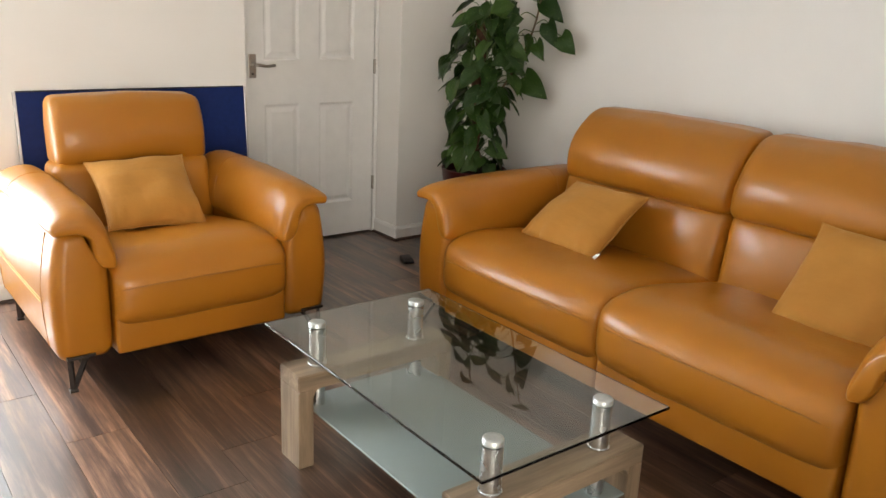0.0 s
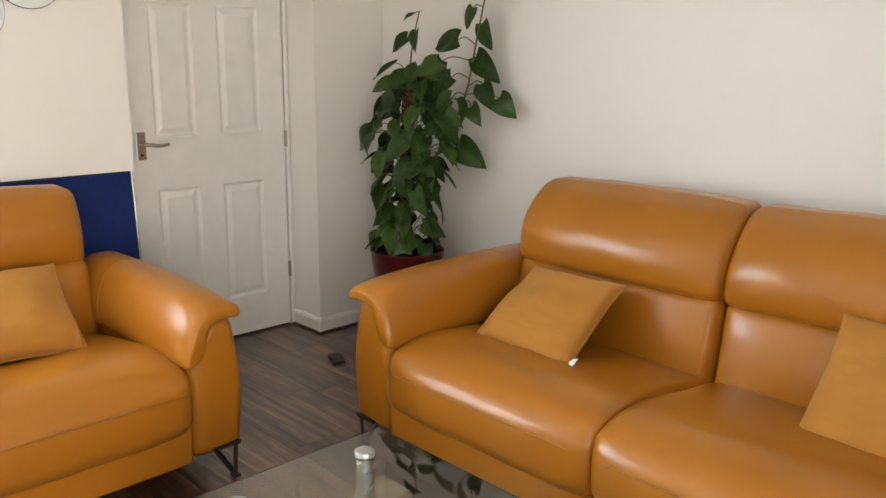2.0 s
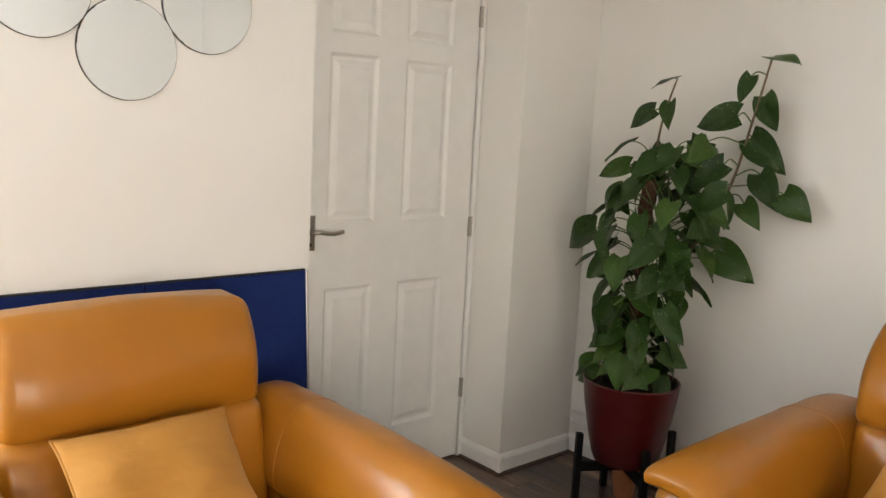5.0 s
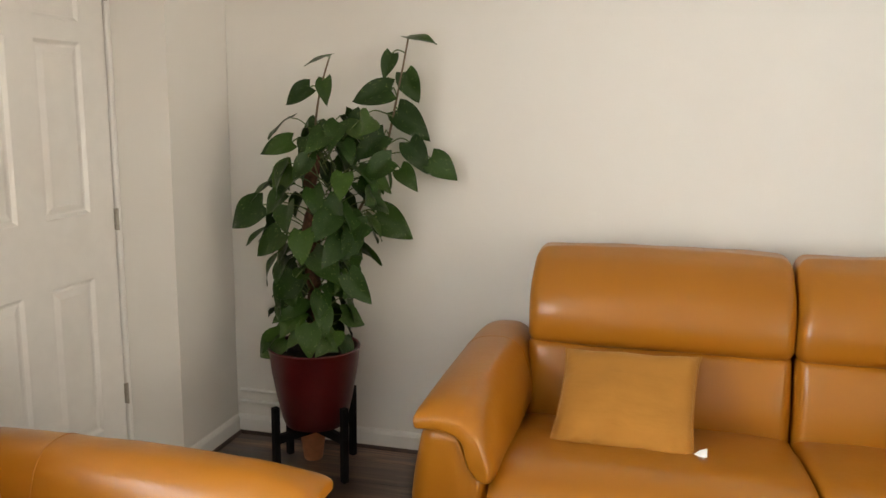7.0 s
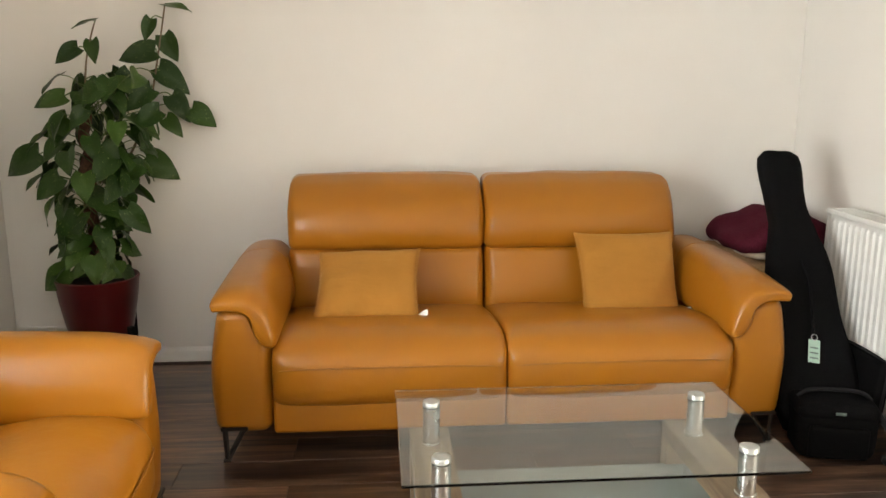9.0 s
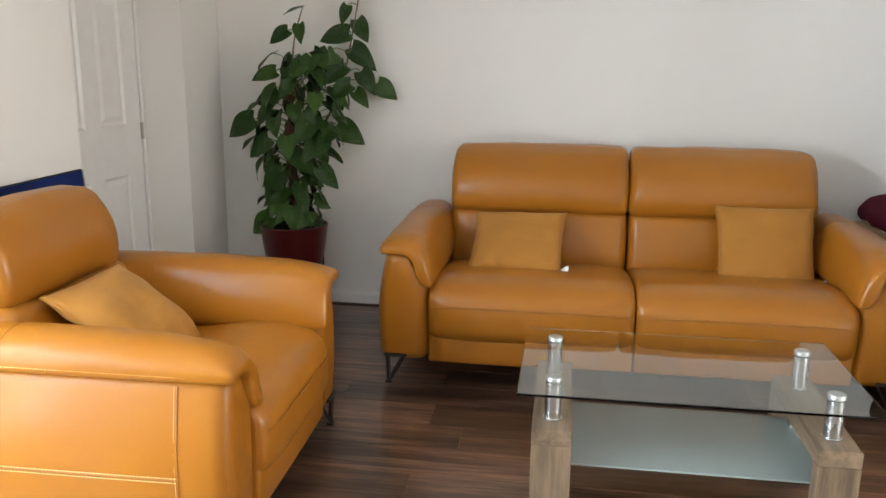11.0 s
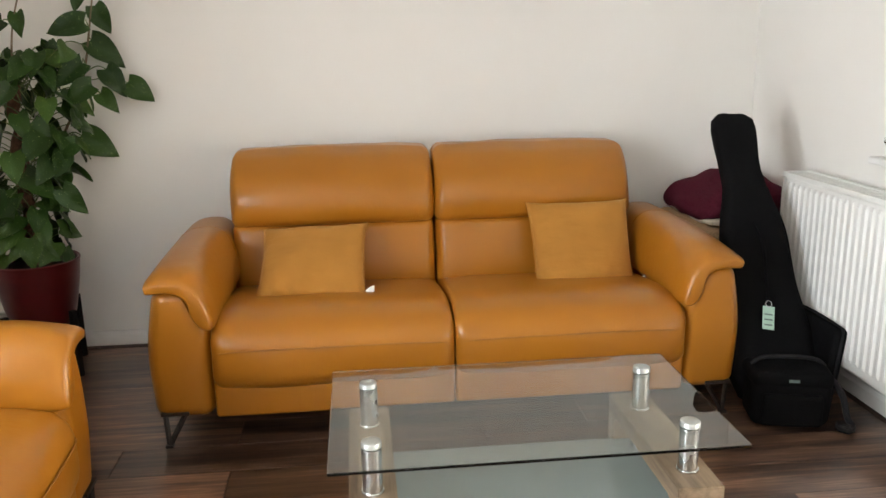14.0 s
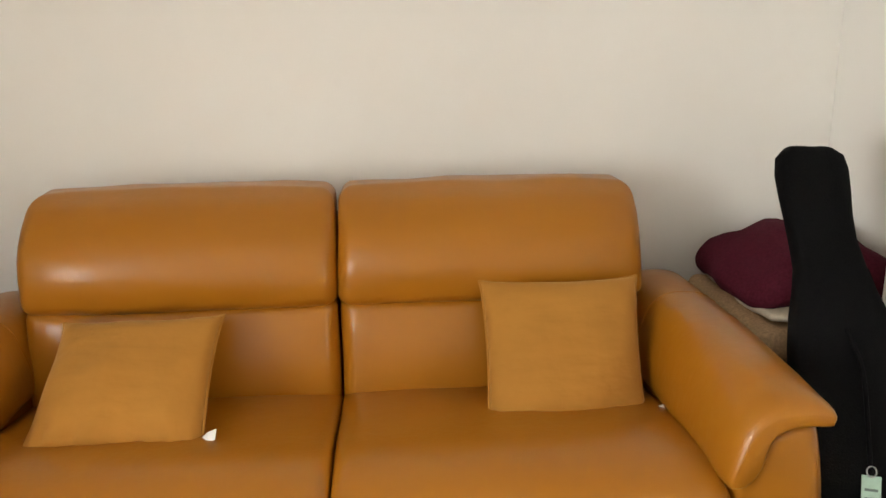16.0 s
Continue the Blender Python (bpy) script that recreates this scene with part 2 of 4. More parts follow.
def box(bm, lo, hi, r=0.0, seg=2):
    s = [hi[i] - lo[i] for i in range(3)]
    c = [(hi[i] + lo[i]) / 2 for i in range(3)]
    made = bmesh.ops.create_cube(bm, size=1, matrix=Matrix.Translation(c) @ Matrix.Diagonal((*s, 1)))
    if r:
        edges = {e for v in made["verts"] for e in v.link_edges}
        bmesh.ops.bevel(bm, geom=list(edges), offset=r, segments=seg, affect="EDGES", profile=0.5)
    return bm


def boxbm(lo, hi, r=0.0, seg=2):
    return box(bmesh.new(), lo, hi, r, seg)


def cyl(bm, a, b, r1, r2=None, n=20, caps=True):
    a, b = Vector(a), Vector(b)
    m = Matrix.Translation((a + b) / 2) @ (b - a).to_track_quat("Z", "Y").to_matrix().to_4x4()
    bmesh.ops.create_cone(bm, cap_ends=caps, segments=n, radius1=r1, radius2=r1 if r2 is None else r2, depth=(b - a).length, matrix=m)
    return bm


def tube(bm, pts, r, n=8, taper=1.0, closed=False):
    pts = [Vector(p) for p in pts]
    rings, k = [], len(pts)
    up = Vector((0.13, 0.21, 0.97)).normalized()
    for i, p in enumerate(pts):
        d = (pts[(i + 1) % k if closed else min(i + 1, k - 1)] - pts[(i - 1) % k if closed else max(i - 1, 0)]).normalized()
        s = d.cross(up)
        if s.length < 0.05:
            s = d.cross(Vector((1, 0.1, 0)))
        s.normalize()
        w = s.cross(d)
        rr = r * (1 + (taper - 1) * i / max(1, k - 1))
        rings.append([bm.verts.new(p + (s * math.cos(a) + w * math.sin(a)) * rr) for a in (2 * math.pi * j / n for j in range(n))])
    for i in range(k if closed else k - 1):
        A, B = rings[i], rings[(i + 1) % k]
        for j in range(n):
            bm.faces.new((A[j], A[(j + 1) % n], B[(j + 1) % n], B[j]))
    if not closed:
        bm.faces.new(rings[0][::-1])
        bm.faces.new(rings[-1])
    return bm


def loft(bm, rings, caps=True):
    vs = [[bm.verts.new(p) for p in ring] for ring in rings]
    n = len(vs[0])
    for A, B in zip(vs, vs[1:]):
        for j in range(n):
            bm.faces.new((A[j], A[(j + 1) % n], B[(j + 1) % n], B[j]))
    if caps:
        bm.faces.new(vs[0][::-1])
        bm.faces.new(vs[-1])
    return bm


def lathe(bm, profile, n=40):
    vs = [[bm.verts.new((r * math.cos(a), r * math.sin(a), z)) for a in (2 * math.pi * j / n for j in range(n))] for r, z in profile]
    for A, B in zip(vs, vs[1:]):
        for j in range(n):
            bm.faces.new((A[j], A[(j + 1) % n], B[(j + 1) % n], B[j]))
    bm.faces.new(vs[0])
    bm.faces.new(vs[-1])
    return bm


def smoothed(pts, k=4, closed=True):
    """Catmull-Rom through points."""
    pts = [Vector(p) for p in pts]
    n, out = len(pts), []
    for i in range(n if closed else n - 1):
        at = (lambda j: pts[j % n]) if closed else (lambda j: pts[max(0, min(n - 1, j))])
        p0, p1, p2, p3 = at(i - 1), at(i), at(i + 1), at(i + 2)
        for s in range(k):
            t = s / k
            out.append(0.5 * ((2 * p1) + (p2 - p0) * t + (2 * p0 - 5 * p1 + 4 * p2 - p3) * t * t + (3 * p1 - p0 - 3 * p2 + p3) * t ** 3))
    if not closed:
        out.append(pts[-1])
    return out


def soft_box(bm, lo, hi, r, bulge=(0, 0, 0), shape=None, cuts=12, wob=0.0, seed=0.0, flat=2.0):
    """A padded block: rounded by r, its faces swollen by bulge, then bent by shape."""
    h = Vector([(hi[i] - lo[i]) / 2 for i in range(3)])
    c = Vector([(hi[i] + lo[i]) / 2 for i in range(3)])

    def stops(hl):
        n = max(3, min(cuts, int(hl * 2 / 0.05)))
        inner = [-(hl - r) + 2 * (hl - r) * i / n for i in range(n + 1)]
        edge = [r * math.tan(math.pi / 4 * k / 3) for k in (1, 2, 3)]
        return [-(hl - r) - e for e in reversed(edge)] + inner + [hl - r + e for e in edge]

    grid = {}

    def vert(p):
        key = tuple(round(x, 5) for x in p)
        if key not in grid:
            q = Vector([max(-(h[i] - r), min(h[i] - r, p[i])) for i in range(3)])
            d = p - q
            if d.length > 1e-9:
                q = q + d.normalized() * r
            f = [max(0.0, 1 - abs(q[i] / h[i]) ** (flat if i == 0 else 2)) for i in range(3)]
            for i in range(3):
                j, k = (i + 1) % 3, (i + 2) % 3
                if bulge[i]:
                    q[i] += bulge[i] * (f[j] * f[k]) ** 0.6 * max(-1, min(1, q[i] / h[i] * 1.2))
            q = q + c
            if wob:
                q = q + noise.noise_vector(q * 7 + Vector((seed, 0, 0))) * wob
            grid[key] = bm.verts.new(shape(q) if shape else q)
        return grid[key]

    S = [stops(h[i]) for i in range(3)]
    for ax in range(3):
        j, k = (ax + 1) % 3, (ax + 2) % 3
        for side in (-1, 1):
            for a in range(len(S[j]) - 1):
                for b in range(len(S[k]) - 1):
                    quad = []
                    for da, db in ((0, 0), (1, 0), (1, 1), (0, 1)):
                        p = Vector((0, 0, 0))
                        p[ax], p[j], p[k] = side * h[ax], S[j][a + da], S[k][b + db]
                        quad.append(vert(p))
                    bm.faces.new(quad if side > 0 else quad[::-1])
    return bm


def axes(center, xdir, ydir):
    x = Vector(xdir).normalized()
    y = Vector(ydir)
    y = (y - x * y.dot(x)).normalized()
    z = x.cross(y)
    return Matrix.Translation(center) @ Matrix((x, y, z)).transposed().to_4x4()


# ---- the room's shell ----
EAST, NORTH, SOUTH, WEST, REAR, TOP = 3.155, 3.96, 0.15, -2.25, -1.9, 2.42


def wall(name, lo, hi, label="plain white painted plaster wall"):
    return structure(part(name, boxbm(lo, hi), WALL), label)


wall("wall_east", (EAST, REAR - 0.2, 0), (EAST + 0.2, 4.6, TOP), "long white painted plaster wall behind the sofa")
wall("wall_north", (0.59, NORTH, 0), (1.79, NORTH + 0.33, TOP), "white painted wall with round mirrors behind the armchair")
wall("wall_north_recess", (1.79, NORTH + 0.275, 0), (2.72, NORTH + 0.33, TOP), "white wall at the back of the door recess")
wall("wall_north_pier", (2.72, NORTH - 0.008, 0), (EAST - 0.002, NORTH + 0.33, TOP), "white boxed-out corner pier beside the door")
wall("wall_north_over_patio", (-1.36, NORTH, 2.12), (0.588, NORTH + 0.33, TOP), "white wall over the patio door")
wall("wall_north_far", (WEST, NORTH, 0), (-1.36, NORTH + 0.33, TOP))
wall("wall_west", (WEST - 0.2, REAR - 0.2, 0), (WEST, 4.6, TOP))
# the wall behind the start, with an unseen opening added for the fill lamp
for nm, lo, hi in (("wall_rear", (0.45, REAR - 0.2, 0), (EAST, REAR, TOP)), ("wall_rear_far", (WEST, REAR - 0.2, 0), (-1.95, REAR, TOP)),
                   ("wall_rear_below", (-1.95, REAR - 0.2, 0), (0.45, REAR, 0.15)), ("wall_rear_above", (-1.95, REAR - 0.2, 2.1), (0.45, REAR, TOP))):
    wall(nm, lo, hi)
# made-up glazing, never in view, set round the rear fill lamp
win = tagged(new("added_rear_window"), "unseen white framed glazed door added for the rear fill lamp", "window", "", "structure")
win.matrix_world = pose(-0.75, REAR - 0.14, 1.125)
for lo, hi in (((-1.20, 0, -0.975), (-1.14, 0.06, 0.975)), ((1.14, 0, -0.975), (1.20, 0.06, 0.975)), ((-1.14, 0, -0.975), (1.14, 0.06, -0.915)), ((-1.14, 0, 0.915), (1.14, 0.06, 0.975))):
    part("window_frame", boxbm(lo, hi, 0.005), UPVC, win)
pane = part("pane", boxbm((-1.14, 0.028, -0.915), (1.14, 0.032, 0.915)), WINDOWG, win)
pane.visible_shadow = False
structure(part("ceiling", boxbm((WEST - 0.2, REAR - 0.2, TOP), (EAST + 0.2, 4.6, TOP + 0.2)), CEIL), "plain white ceiling")

# the wall with the radiator, with a niche through it
NX0, NX1, NZ0, NZ1 = 1.18, 2.075, 0.955, 1.445
s_wall = structure(part("wall_south", boxbm((NX1, SOUTH - 0.24, 0), (EAST - 0.002, SOUTH, TOP)), WALL), "white painted wall behind the radiator with a framed niche")
for nm, lo, hi in (("wall_south_below", (0.95, SOUTH - 0.24, 0), (NX1, SOUTH, NZ0 - 0.02)), ("wall_south_above", (0.95, SOUTH - 0.24, NZ1), (NX1, SOUTH, TOP)),
                   ("wall_south_side", (0.95, SOUTH - 0.24, NZ0 - 0.02), (NX0, SOUTH, NZ1)), ("wall_south_niche_back", (NX0, SOUTH - 0.24, NZ0 - 0.02), (NX1, SOUTH - 0.17, NZ1))):
    wall(nm, lo, hi)

# skirting boards: a chamfered profile with a dark beading at the floor


def skirting(name, a, b, outward, label="white painted skirting board with dark floor beading"):
    a, b, o = Vector((*a, 0)), Vector((*b, 0)), Vector((*outward, 0))
    prof = [(0, 0.014), (0.016, 0.014), (0.016, 0.066), (0.011, 0.078), (0.005, 0.084), (0, 0.084)]
    bm = bmesh.new()
    loft(bm, [[p + o * d + Vector((0, 0, z)) for d, z in prof] for p in (a, b)])
    ob = structure(part(name, bm, GLOSS), label)
    bm = bmesh.new()
    loft(bm, [[p + o * d + Vector((0, 0, z)) for d, z in ((0, 0), (0.026, 0), (0.024, 0.009), (0.017, 0.013), (0, 0.013))] for p in (a, b)])
    part("floor_beading", bm, BEAD, ob, "dark brown floor beading")
    return ob


BEAD = simple("dark_beading_wood", (0.06, 0.036, 0.026), 0.5, 0.3, 40)
skirting("baseboard_east", (EAST, SOUTH + 0.02), (EAST, NORTH - 0.01), (-1, 0))
skirting("baseboard_pier_front", (2.70, NORTH - 0.008), (EAST - 0.02, NORTH - 0.008), (0, -1))
skirting("baseboard_pier_side", (2.72, NORTH - 0.03), (2.72, NORTH + 0.225), (-1, 0))
skirting("baseboard_north", (0.59, NORTH), (1.79, NORTH), (0, -1))
skirting("baseboard_reveal", (0.59, NORTH - 0.02), (0.59, NORTH + 0.17), (-1, 0))
skirting("baseboard_south", (0.95, SOUTH), (EAST - 0.02, SOUTH), (0, 1))


# ---- panelled door in its recess ----
def panel_door():
    DY = NORTH + 0.225
    d = tagged(new("door_1"), "closed white painted six-panel door with steel lever handle", "door", "", "structure")
    d.matrix_world = pose(1.88, DY, 0.012)
    W, H, T = 0.81, 1.97, 0.04
    cols = ((0.115, 0.325), (0.450, 0.675))
    rows = ((0.20, 0.79), (1.03, 1.63), (1.70, 1.88))
    bm = bmesh.new()
    xs = [0, cols[0][0], cols[0][1], cols[1][0], cols[1][1], W]
    zs = [0]
    for a, b in rows:
        zs += [a, b]
    zs.append(H)
    for i in range(5):
        for k in range(7):
            x0, x1, z0, z1 = xs[i], xs[i + 1], zs[k], zs[k + 1]
            if i % 2 and k % 2:
                # moulded panel: slope in, flat, slope out to a raised field
                steps = ((0, 0), (0.012, 0.010), (0.020, 0.010), (0.042, 0.002))
                rings = [[bm.verts.new((x, y, z)) for x, z in ((x0 + s, z0 + s), (x1 - s, z0 + s), (x1 - s, z1 - s), (x0 + s, z1 - s))] for s, y in steps]
                for A, B in zip(rings, rings[1:]):
                    for j in range(4):
                        bm.faces.new((A[j], A[(j + 1) % 4], B[(j + 1) % 4], B[j]))
                bm.faces.new(rings[-1])
            else:
                bm.faces.new([bm.verts.new(p) for p in ((x0, 0, z0), (x1, 0, z0), (x1, 0, z1), (x0, 0, z1))])
    bmesh.ops.remove_doubles(bm, verts=bm.verts, dist=1e-5)
    box(bm, (0, 0.012, 0), (W, T, H))
    for lo, hi in (((0, 0, 0), (0.002, T, H)), ((W - 0.002, 0, 0), (W, T, H))):
        box(bm, lo, hi)
    part("leaf", bm, GLOSS, d)
    h = part("door_handle", boxbm((0.025, -0.008, 0.935), (0.068, 0, 1.06), 0.003), STEEL, d, "brushed steel lever handle on a square plate")
    bm = cyl(bmesh.new(), (0.046, -0.008, 1.005), (0.046, -0.045, 1.005), 0.009)
    tube(bm, smoothed([(0.046, -0.042, 1.005), (0.065, -0.05, 1.006), (0.11, -0.05, 0.999), (0.158, -0.05, 1.004)], 5, False), 0.008, 10)
    part("lever", bm, STEEL, h)
    bm = cyl(bmesh.new(), (0.046, -0.011, 0.957), (0.046, -0.007, 0.957), 0.006, n=10)
    part("keyhole", bm, BLACKP, h)
    for z in (0.30, 0.99, 1.83):
        bm = boxbm((W - 0.004, -0.010, z - 0.04), (W + 0.012, 0.004, z + 0.04), 0.002)
        cyl(bm, (W + 0.004, -0.010, z - 0.042), (W + 0.004, -0.010, z + 0.042), 0.005, n=10)
        part("hinge", bm, STEEL, d, "small steel butt hinge")
    # lining and architrave
    def casing(name, lo, hi, r=0.006):
        structure(part(name, boxbm(lo, hi, r), GLOSS), "white painted timber door casing")
    casing("trim_door_hinge_side", (2.6935, DY - 0.012, 0), (2.718, DY + 0.048, 2.02))
    casing("trim_door_latch_side", (1.80, DY - 0.012, 0), (1.876, DY + 0.048, 2.02))
    casing("trim_door_head", (1.80, DY - 0.014, 2.0), (2.716, DY + 0.046, 2.07))


panel_door()


# ---- glazed patio door ----
def patio_door():
    d = tagged(new("door_2"), "white framed glazed patio door letting in daylight", "door", "", "structure")
    d.matrix_world = pose(-1.36, NORTH + 0.18, 0)
    W, H, f = 1.948, 2.118, 0.06
    for nm, lo, hi in (("threshold", (0, 0, 0), (W, 0.07, 0.05)), ("head", (0, 0, H - f), (W, 0.07, H)), ("jamb", (0, 0, 0.05), (f, 0.07, H - f)), ("jamb", (W - f, 0, 0.05), (W, 0.07, H - f))):
        part(nm, boxbm(lo, hi, 0.006), UPVC, d)
    mid = W / 2
    for x0, x1 in ((f, mid), (mid, W - f)):
        sash = part("sash", boxbm((x0, 0.012, 0.05), (x0 + 0.07, 0.06, H - f), 0.006), UPVC, d)
        part("stile", boxbm((x1 - 0.07, 0.012, 0.05), (x1, 0.06, H - f), 0.006), UPVC, sash)
        part("rail", boxbm((x0 + 0.07, 0.012, 0.05), (x1 - 0.07, 0.06, 0.14), 0.006), UPVC, sash)
        part("rail", boxbm((x0 + 0.07, 0.012, H - f - 0.07), (x1 - 0.07, 0.06, H - f), 0.006), UPVC, sash)
        g = part("pane", boxbm((x0 + 0.07, 0.034, 0.14), (x1 - 0.07, 0.038, H - f - 0.07)), WINDOWG, sash)
        g.visible_shadow = False


patio_door()


# ---- niche lining, sill ----
def niche():
    w = tagged(new("window_1"), "white framed wall niche with a projecting sill", "niche", "", "structure")
    w.matrix_world = pose(0, SOUTH, 0)
    for nm, lo, hi in (("frame", (NX1 - 0.022, -0.165, NZ0), (NX1 - 0.001, 0.006, NZ1 - 0.001)), ("frame", (NX0 + 0.001, -0.165, NZ0), (NX0 + 0.022, 0.006, NZ1 - 0.001)),
                       ("frame", (NX0 + 0.022, -0.165, NZ1 - 0.024), (NX1 - 0.022, 0.006, NZ1 - 0.001))):
        part(nm, boxbm(lo, hi, 0.003), GLOSS, w)
    for nm, lo, hi in (("architrave", (NX1, 0.0, NZ0 + 0.004), (NX1 + 0.035, 0.014, NZ1 + 0.035)), ("architrave", (NX0 - 0.035, 0.0, NZ0 + 0.004), (NX0, 0.014, NZ1 + 0.035)), ("architrave", (NX0, 0.0, NZ1), (NX1, 0.014, NZ1 + 0.035))):
        part(nm, boxbm(lo, hi, 0.004), GLOSS, w)
    part("window_sill", boxbm((NX0 - 0.06, -0.17, NZ0 - 0.022), (NX1 + 0.055, 0.055, NZ0 + 0.003), 0.006, 3), GLOSS, w)


niche()


# ---- radiator ----
def radiator():
    X0, X1, Z0, Z1 = 1.25, 2.55, 0.18, 0.845
    r = thing("radiator", pose(0, SOUTH, 0), "white enamelled double panel radiator fixed to the wall", "radiator")
    for nm, y0 in (("front_panel", 0.115), ("rear_panel", 0.035)):
        bm = bmesh.new()
        pitch, n = 0.0405, int((X1 - X0 - 0.04) / 0.0405)
        xs = []
        x = X0 + 0.02
        for i in range(n):
            for dx, dy in ((0, 0), (0.009, 0.0), (0.013, 0.002), (0.018, 0.006), (0.029, 0.006), (0.034, 0.002)):
                xs.append((x + dx, dy))
            x += pitch
        rows = [(Z0, -0.004), (Z0 + 0.03, 0.0), (Z0 + 0.045, 1.0), (Z1 - 0.055, 1.0), (Z1 - 0.04, 0.0), (Z1 - 0.006, -0.002)]
        vs = []
        for z, k in rows:
            vs.append([bm.verts.new((px, y0 + 0.022 + (dy * k if k > 0 else k), z)) for px, dy in xs])
        for A, B in zip(vs, vs[1:]):
            for j in range(len(xs) - 1):
                bm.faces.new((A[j], A[j + 1], B[j + 1], B[j]))
        box(bm, (X0, y0, Z0), (X1, y0 + 0.018, Z1 - 0.006))
        part(nm, bm, RAD, r)
    for x in (X0, X1 - 0.004):
        part("end_panel", boxbm((x - 0.002, 0.03, Z0 + 0.01), (x + 0.006, 0.146, Z1 - 0.002), 0.002), RAD, r)
    bm = bmesh.new()
    box(bm, (X0, 0.132, Z1 - 0.022), (X1, 0.15, Z1), 0.004)
    box(bm, (X0, 0.03, Z1 - 0.022), (X1, 0.045, Z1), 0.004)
    n = 48
    for i in range(n):
        x = X0 + 0.01 + (X1 - X0 - 0.02) * i / n
        box(bm, (x, 0.045, Z1 - 0.012), (x + 0.013, 0.132, Z1 - 0.004))
    part("top_grille", bm, RAD, r)
    for x in (X0 + 0.15, X1 - 0.15):
        part("bracket", boxbm((x, 0, Z0 + 0.05), (x + 0.03, 0.035, Z1 - 0.08)), RAD, r)
    bm = tube(bmesh.new(), [(X1 - 0.02, 0.09, Z0 + 0.03), (X1 + 0.05, 0.09, Z0 + 0.03), (X1 + 0.06, 0.09, Z0 + 0.02), (X1 + 0.06, 0.09, 0.005)], 0.0075, 10)
    part("pipe", bm, CHROME, r)


radiator()


# ---- sofa and armchair ----
def leg_v(parent, x, y, sx):
    """A bent flat-bar V leg, foot on the floor."""
    bm = bmesh.new()
    foot = Vector((x, y, 0.006))
    for dx, dy in ((0.004, -0.006), (-0.070, 0.030)):
        top = Vector((x + sx * dx, y + dy, 0.132))
        d = (top - foot).normalized()
        s = Vector((0.009 * 0.7, 0.009 * 0.7 * sx, 0))
        q = d.cross(s).normalized() * 0.0055
        loft(bm, [[foot + s + q, foot + s - q, foot - s - q, foot - s + q], [top + s + q, top + s - q, top - s - q, top - s + q]])
    box(bm, (x - 0.014, y - 0.014, 0), (x + 0.014, y + 0.014, 0.010), 0.002)
    box(bm, (x - 0.032 * sx - 0.048, y - 0.02, 0.125), (x - 0.032 * sx + 0.048, y + 0.05, 0.136))
    part("leg", bm, IRON, parent, "dark metal V-shaped leg")


